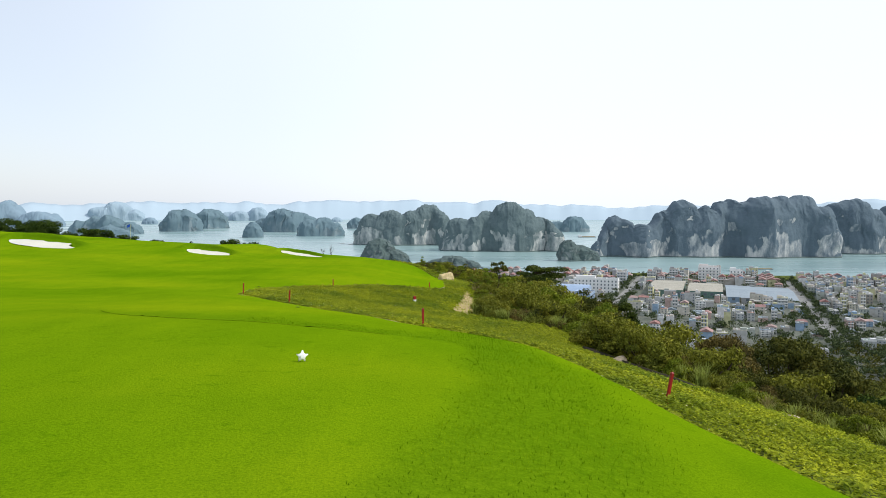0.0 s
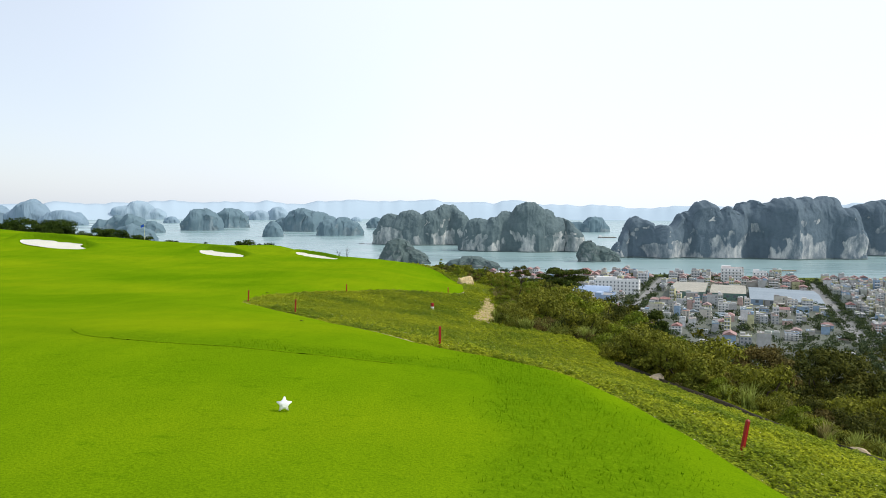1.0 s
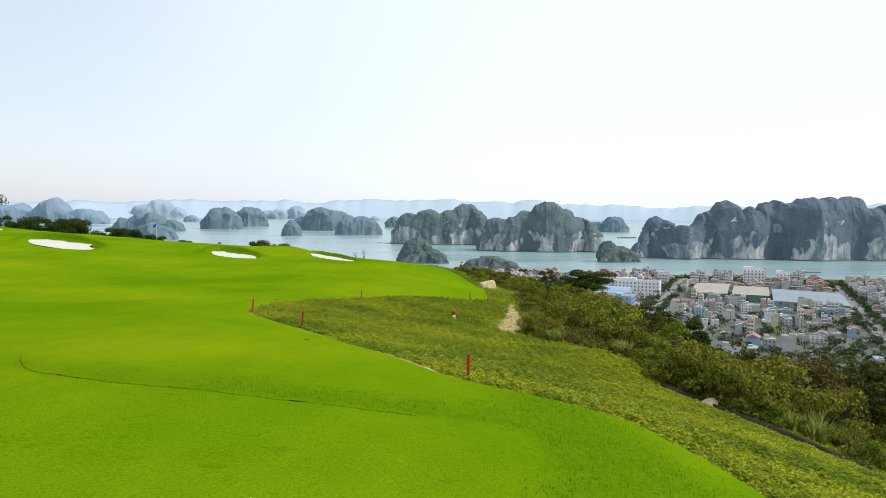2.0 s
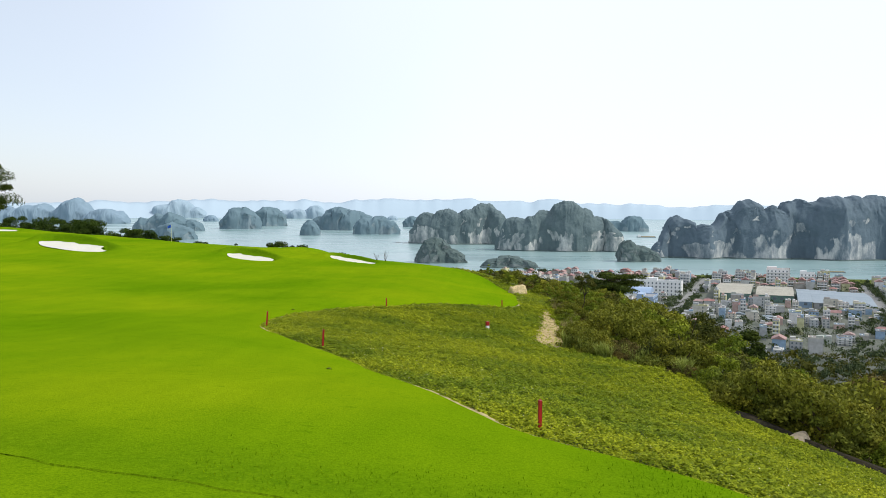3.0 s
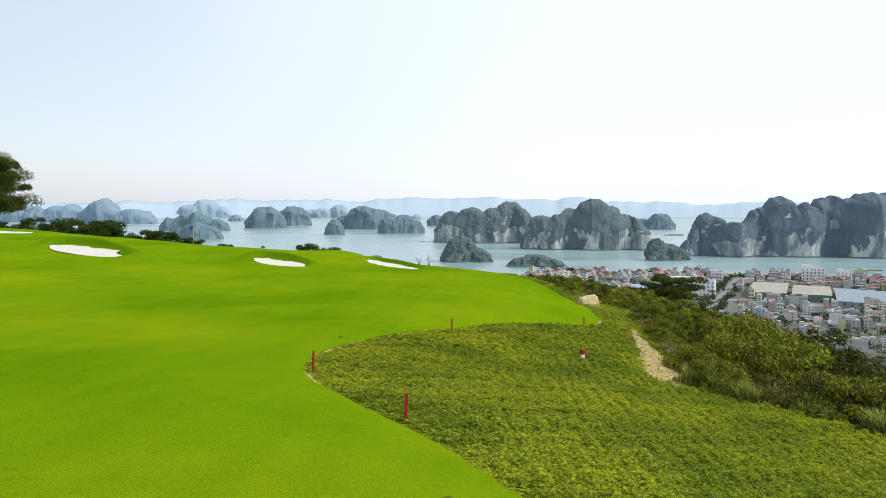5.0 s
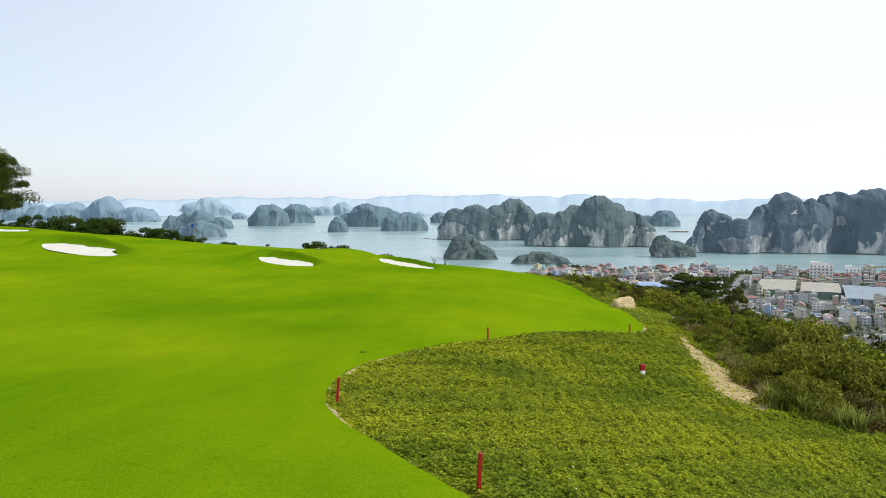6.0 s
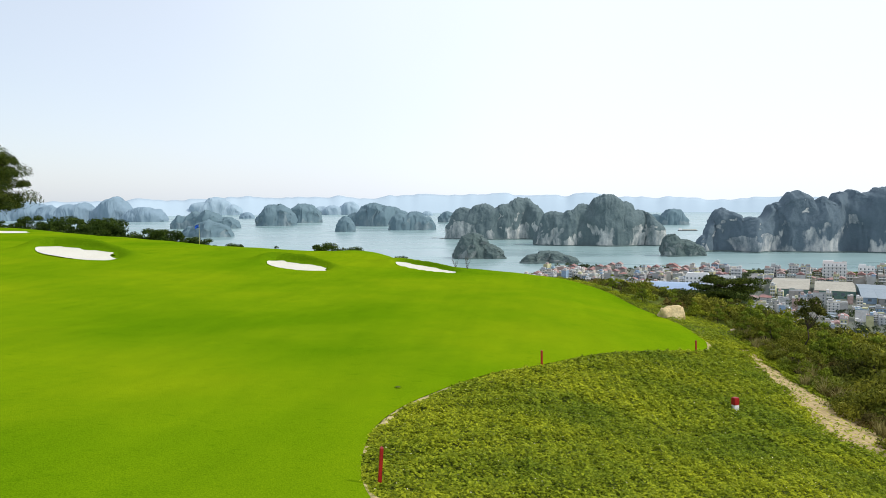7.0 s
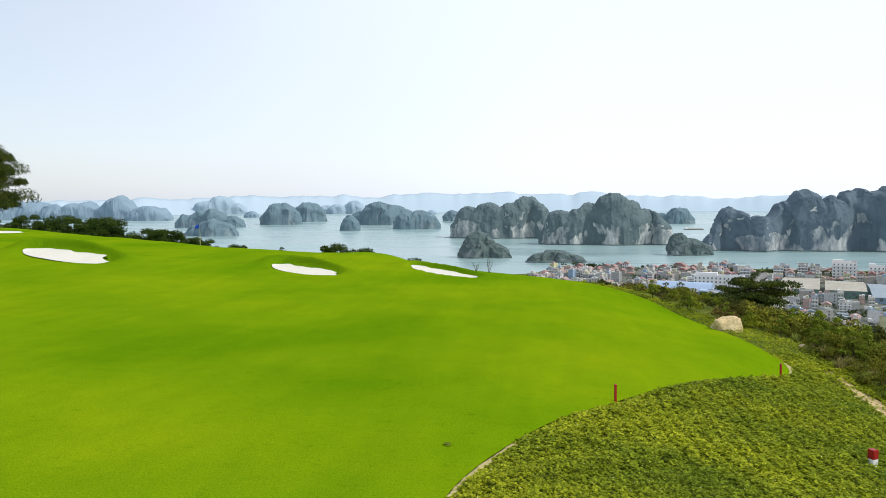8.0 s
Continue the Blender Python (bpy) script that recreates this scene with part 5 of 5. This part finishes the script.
def make_house(w, d, floors, roof, wide_windows, balcony, label, name="house", paint=None):
    """A town house: walls, roof, one part for each window, parapet, tank or balconies."""
    h = 3.3 * floors
    top = tagged(new(name), label, "house" if name == "house" else "building", "houses of the town" if name == "house" else "")
    paint = paint or M_WALL
    bm = bmesh.new()
    box(bm, -w / 2, -d / 2, -1.5, w / 2, d / 2, h)
    part("wall", bm, paint, top)
    if roof == "flat":
        bm = bmesh.new()
        ring = [[bm.verts.new((sx * (w / 2 - i), sy * (d / 2 - i), z)) for sx, sy in ((-1, -1), (1, -1), (1, 1), (-1, 1))] for i, z in ((0, h + 0.004), (0, h + 0.9), (0.25, h + 0.9), (0.25, h + 0.004))]
        for p, q in zip(ring, ring[1:]):
            for k in range(4):
                bm.faces.new((p[k], p[(k + 1) % 4], q[(k + 1) % 4], q[k]))
        part("parapet", bm, paint, top)
    bm = bmesh.new()
    if roof == "flat":
        box(bm, -w / 2 + 0.26, -d / 2 + 0.26, h + 0.004, w / 2 - 0.26, d / 2 - 0.26, h + 0.12)
        part("roof", bm, M_FLAT_ROOF, top)
        bm = bmesh.new()
        box(bm, -w / 2 + 0.3, d * 0.1, h + 0.125, -w / 2 + 0.3 + w * 0.45, d / 2 - 0.4, h + 2.6)
        part("stair_tower", bm, paint, top)
        bm = bmesh.new()
        bmesh.ops.create_cone(bm, cap_ends=True, segments=10, radius1=0.6, radius2=0.6, depth=1.4, matrix=Matrix.Translation((w * 0.22, d * 0.2, h + 0.8)))
        part("water_tank", bm, M_WHITE, top)
    else:
        rise, o = min(w, d) * 0.32, 0.5
        pts = [(-w / 2 - o, -d / 2 - o, h), (w / 2 + o, -d / 2 - o, h), (w / 2 + o, d / 2 + o, h), (-w / 2 - o, d / 2 + o, h)]
        e = d * 0.22 if roof == "hip" else -o
        ridge = [(0, -d / 2 + e, h + rise), (0, d / 2 - e, h + rise)]
        v = [bm.verts.new(p) for p in pts + ridge]
        for f in ((0, 1, 4), (1, 2, 5, 4), (2, 3, 5), (3, 0, 4, 5), (3, 2, 1, 0)):
            bm.faces.new([v[i] for i in f])
        part("roof", bm, M_TILE_ROOF if roof != "sheet" else M_GREY_ROOF, top)
    n = max(1, int(w / (2.6 if not wide_windows else 3.4)))
    for f in range(floors):
        for k in range(n):
            shared("window", WINDOW, top, (-w / 2 + w * (k + 0.5) / n, -d / 2 - 0.04, 3.3 * f + 0.95))
    for f in range(floors):
        shared("window", WINDOW, top, (w / 2 + 0.04, -d * 0.22, 3.3 * f + 0.95), math.pi / 2)
        shared("window", WINDOW, top, (-w / 2 - 0.04, -d * 0.22, 3.3 * f + 0.95), -math.pi / 2)
    if balcony:
        for f in range(1, floors):
            bm = bmesh.new()
            box(bm, -w / 2 + 0.3, -d / 2 - 1.3, 3.3 * f - 0.1, w / 2 - 0.3, -d / 2, 3.3 * f + 0.08)
            box(bm, -w / 2 + 0.3, -d / 2 - 1.3, 3.3 * f + 0.08, w / 2 - 0.3, -d / 2 - 1.2, 3.3 * f + 1.0)
            part("balcony", bm, M_WHITE, top)
    return top


HOUSES = [
    make_house(5.5, 14, 4, "flat", False, True, "narrow four-storey town house with a flat roof"),
    make_house(9, 12, 3, "flat", False, False, "pale concrete town house with a flat roof"),
    make_house(8, 10, 2, "hip", True, False, "small house with a red tiled hip roof"),
    make_house(11, 11, 4, "flat", True, True, "four-storey concrete block with balconies"),
    make_house(7, 12, 3, "flat", True, False, "plain rendered town house with a roof tank"),
    make_house(11, 9, 1, "sheet", True, False, "low house with a grey sheet roof"),
    make_house(8.5, 11, 3, "gable", False, True, "tall house with a red gabled roof and balconies"),
    make_house(6, 13, 3, "flat", False, False, "narrow rendered house with a bare side wall"),
]
HOUSE_W = [5.5, 9, 8, 11, 7, 11, 8.5, 6]


def join_things(name, rows, swap, label, category):
    """Whole things joined into one object: rows of (thing, matrix)."""
    mats, verts, faces, index, base = [], [], [], [], 0
    for thing, m in rows:
        for o in (thing, *thing.children_recursive):
            if o.type != "MESH":
                continue
            mat = swap.get(o.data.materials[0], o.data.materials[0])
            if mat not in mats:
                mats.append(mat)
            w = m @ (o.matrix_parent_inverse @ o.matrix_basis if o is not thing else Matrix())
            verts += [tuple(w @ v.co) for v in o.data.vertices]
            faces += [tuple(base + i for i in p.vertices) for p in o.data.polygons]
            index += [mats.index(mat)] * len(o.data.polygons)
            base = len(verts)
    me = bpy.data.meshes.new(name)
    me.from_pydata(verts, [], faces)
    for mat in mats:
        me.materials.append(mat)
    me.polygons.foreach_set("material_index", index)
    return tagged(new(name, me), label, category, kind="stuff")


BIG = [(20, 60, -28, 76), (60, 100, -24, 64), (-74, -26, -66, -34), (-50, -6, -14, 12), (92, 150, -50, 70), (58, 118, 138, 162), (-34, -8, -142, -112)]


def wooded(p):
    return 0.5 + 0.5 * float(waves(p.x, p.y, 60, 44)) > 0.26 + 0.0021 * (p.y - 430)


def build_town():
    rng = np.random.RandomState(23)
    lots = []
    row, b = 0, -330.0
    while b < 205:
        a = -210.0
        while a < 440:
            brown = 165 < a < 320 and -60 < b < 150
            sea_front = b > 95
            if brown:
                kind = int(rng.choice([7, 4, 0]))
            elif sea_front:
                kind = int(rng.choice([6, 2, 3, 0, 1], p=[0.38, 0.2, 0.16, 0.14, 0.12]))
            else:
                kind = int(rng.choice(8, p=[0.2, 0.19, 0.07, 0.1, 0.16, 0.08, 0.06, 0.14]))
            w = HOUSE_W[kind]
            mid, jog = a + w / 2, b + rng.uniform(-2.5, 2.5)
            p = town(mid, jog)
            a += w + (0.4 if rng.uniform() < 0.75 else rng.uniform(3, 12))
            if abs(mid) < 10 or abs(mid - 156) < 10 or abs(mid + 120) < 7 or abs(mid - 330) < 8:
                continue
            if any(a0 - 6 < mid < a1 + 6 and b0 - 9 < jog < b1 + 9 for a0, a1, b0, b1 in BIG):
                continue
            far = math.hypot(p.x, p.y)
            shore = 955 + 25 * math.sin(p.x / 130.0) - 0.00035 * (p.x - 260) ** 2
            if p.y > shore - 18 or far < 405 or not -0.03 < p.x / p.y < 0.68 or float(height(p.x, p.y)) > 4.5:
                continue
            if wooded(p) or rng.uniform() < 0.10:
                continue
            turn = float(rng.choice([0, 180, 90, 0])) if b < -60 else float(rng.choice([0, 180]))
            lots.append((far, kind, mid, jog, turn + rng.uniform(-3, 3), rng.uniform(0.42, 0.95)))
        row += 1
        b += 14.5 if row % 2 else 21.0
    lots.sort()
    used, rest = set(), []
    for i, (far, kind, a, b, turn, size) in enumerate(lots):
        m = town_pose(a, b, turn) @ Matrix.Diagonal((0.86, 0.86, size, 1))
        if i < 270 or kind not in used:
            if kind in used:
                copy_thing(HOUSES[kind], m)
            else:
                HOUSES[kind].matrix_basis = m
                used.add(kind)
        else:
            rest.append((HOUSES[kind], m))
    swap = {M_WALL: M_WALL_J, M_FLAT_ROOF: M_FLAT_ROOF_J, M_TILE_ROOF: M_TILE_ROOF_J}
    join_things("far_houses", rest, swap, "crowded pale town houses with flat and red roofs by the shore", "houses")


def hall(name, a, b, w, d, h, roof_mat, wall_mat, label, vault=False, rise=1.5):
    """A large shed: walls with pilasters, a pitched or barrel roof, a row of openings."""
    top = tagged(new(name), label, "building")
    top.matrix_basis = town_pose(a, b)
    bm = bmesh.new()
    box(bm, -w / 2, -d / 2, -1, w / 2, d / 2, h)
    part("wall", bm, wall_mat, top)
    for k in range(int(w / 6) + 1):
        x = -w / 2 + k * w / int(w / 6)
        bm = bmesh.new()
        box(bm, x - 0.3, -d / 2 - 0.35, -1, x + 0.3, -d / 2 - 0.004, h)
        part("pilaster", bm, wall_mat, top)
    bm = bmesh.new()
    n = 12 if vault else 2
    sections = []
    for x in (-w / 2 - 0.6, w / 2 + 0.6):
        sec = []
        for k in range(n + 1):
            t = k / n
            z = h + (rise * math.sin(math.pi * t) if vault else rise * (1 - abs(2 * t - 1)))
            sec.append(bm.verts.new((x, -d / 2 - 0.6 + t * (d + 1.2), z + 0.05)))
        sections.append(sec)
    for k in range(n):
        bm.faces.new((sections[0][k], sections[1][k], sections[1][k + 1], sections[0][k + 1]))
    for sec in sections:
        bm.faces.new(sec)
    part("roof", bm, roof_mat, top)
    for k in range(int(w / 6)):
        shared("window", WINDOW, top, (-w / 2 + (k + 0.5) * w / int(w / 6), -d / 2 - 0.05, h * 0.45)).scale = (2.2, 1, 1.4)
    return top


build_town()
hall("market_hall", 38, 24, 30, 92, 7.0, M_CREAM_ROOF, M_GREEN_WALL, "large market hall with a cream sheet roof and green walls", rise=2.2)
hall("market_hall", 73, 20, 30, 78, 6.5, M_CREAM_ROOF, M_GREEN_WALL, "market hall with a weathered beige sheet roof", rise=2.0)
hall("sports_hall", -50, -50, 44, 24, 7.0, M_BLUE_ROOF, M_WHITE, "white hall under a pale blue barrel roof", vault=True, rise=5.0)
make_house(42, 13, 4, "flat", True, False, "long white four-storey school building with rows of windows", "school", M_WHITE).matrix_basis = town_pose(-28, -2)
make_house(22, 13, 5, "flat", True, True, "white five-storey hotel near the shore", "hotel", M_WHITE).matrix_basis = town_pose(75, 149)
make_house(14, 12, 4, "flat", True, True, "white four-storey block near the shore", "apartment_block", M_WHITE).matrix_basis = town_pose(104, 152)
make_house(26, 13, 4, "flat", True, False, "pale blue four-storey block with rows of windows", "apartment_block", M_BLUE_ROOF).matrix_basis = town_pose(-20, -128, 90)
for k in range(5):
    hall("market_shed", 97 + 11.5 * k, 8 - 3 * k, 10.5, 104, 5.0, M_GREY_ROOF, M_WALL, "long market shed with a blue-grey sheet roof", rise=2.0)
for k in range(3):
    hall("market_shed", 236 + 11.5 * k, -86, 10.5, 46, 5.0, M_GREY_ROOF, M_WALL, "market shed with a blue-grey sheet roof", rise=2.0)

bm = bmesh.new()
corners = [(-230, -345), (460, -345), (460, 190), (-230, 190)]
bmesh.ops.create_grid(bm, x_segments=1, y_segments=1, size=1.0)
for v, (a, b) in zip(bm.verts, (corners[0], corners[1], corners[3], corners[2])):
    v.co = town(a, b, 0.06)
tagged(part("town_ground", bm, M_ROAD), "worn grey concrete yards and lanes of the town", "ground", kind="structure")
for name, a in (("road", 0), ("road", 156)):
    bm = bmesh.new()
    bmesh.ops.create_grid(bm, x_segments=1, y_segments=1, size=1.0)
    for v, (da, b) in zip(bm.verts, ((-4.5, -240), (4.5, -240), (-4.5, 185), (4.5, 185))):
        v.co = town(a + da, b, 0.12)
    tagged(part(name, bm, M_PALE_ROAD), "straight pale concrete street lined with trees", "road", kind="structure")


def town_trees():
    rng = np.random.RandomState(37)
    cents, sizes = [], []
    for k in range(3600):
        a, b = rng.uniform(-230, 440), rng.uniform(-345, 185)
        if rng.uniform() < 0.07:
            a = rng.choice([-7.5, 7.5, 149, 163]) + rng.uniform(-1.5, 1.5)
        elif rng.uniform() < 0.04:
            b = 176 + rng.uniform(-4, 4)
        p = town(a, b)
        on_street = min(abs(abs(a) - 7.5), abs(abs(a - 156) - 7)) < 2.2 or b > 170
        if not on_street and not wooded(p) and rng.uniform() > 0.22:
            continue
        if any(a0 - 3 < a < a1 + 3 and b0 - 3 < b < b1 + 3 for a0, a1, b0, b1 in BIG) or not -0.05 < p.x / p.y < 0.7:
            continue
        s = rng.uniform(2.2, 4.6)
        for j in range(5):
            cents.append((p.x + rng.normal(0, 0.45) * s, p.y + rng.normal(0, 0.45) * s, p.z + s * rng.uniform(0.45, 1.25)))
            sizes.append(s * 0.42)
    quads = clump_leaves(rng, np.array(cents), np.array(sizes) * 1.15, 20, 0.95, 0.85)
    ob = new("distant_trees", fast_mesh("distant_trees", quads, 3, M_WOOD))
    tagged(ob, "dark green trees among the houses and over the lower slope", "trees", kind="stuff")


town_trees()


def hill_woods():
    """Thick low woods over the foot of the hill."""
    rng = np.random.RandomState(39)
    cents, sizes = [], []
    for k in range(4200):
        y = 120 + 340 * rng.uniform(0, 1) ** 1.3
        x = y * rng.uniform(0.04, 0.74)
        z = float(height(x, y))
        if z > 62:
            continue
        s = rng.uniform(1.8, 4.2)
        for j in range(3):
            cents.append((x + rng.normal(0, 0.5) * s, y + rng.normal(0, 0.5) * s, z + s * rng.uniform(0.3, 1.0)))
            sizes.append(s * rng.uniform(0.35, 0.6))
    quads = clump_leaves(rng, np.array(cents), np.array(sizes), 20, 0.85, 0.8)
    ob = new("hillside_woods", fast_mesh("hillside_woods", quads, 3, M_SCRUB[2]))
    tagged(ob, "thick olive green woods over the foot of the hill", "trees", kind="stuff")


hill_woods()


# ---- boats on the bay ----
def make_barge(x, y, length, label, turn):
    top = tagged(new("barge"), label, "boat", "boats on the bay")
    top.matrix_basis = pose(x, y, 0, 0, 0, turn)
    bm = bmesh.new()
    vs = box(bm, -length / 2, -length * 0.07, -0.6, length / 2, length * 0.07, length * 0.04)
    for v in vs:
        if v.co.z < 0:
            v.co.x *= 0.9
    part("hull", bm, M_STEEL, top)
    bm = bmesh.new()
    box(bm, -length * 0.45, -length * 0.05, length * 0.04, -length * 0.30, length * 0.05, length * 0.13)
    part("wheelhouse", bm, M_WHITE, top)
    bm = bmesh.new()
    box(bm, -length * 0.25, -length * 0.055, length * 0.04, length * 0.42, length * 0.055, length * 0.06)
    part("hatch", bm, M_PALE_SOIL, top)
    return top


make_barge(394, 2120, 52, "long dark cargo barge with a white wheelhouse", 4)
make_barge(-228, 1760, 12, "small dark fishing boat on open water", 20)
make_barge(-208, 1735, 12, "small dark fishing boat on open water", -15)
make_barge(446, 1075, 26, "low working boat moored off the town", -3)
make_barge(330, 1090, 14, "small boat off the town shore", 8)
make_barge(160, 1060, 12, "small boat off the town shore", -10)
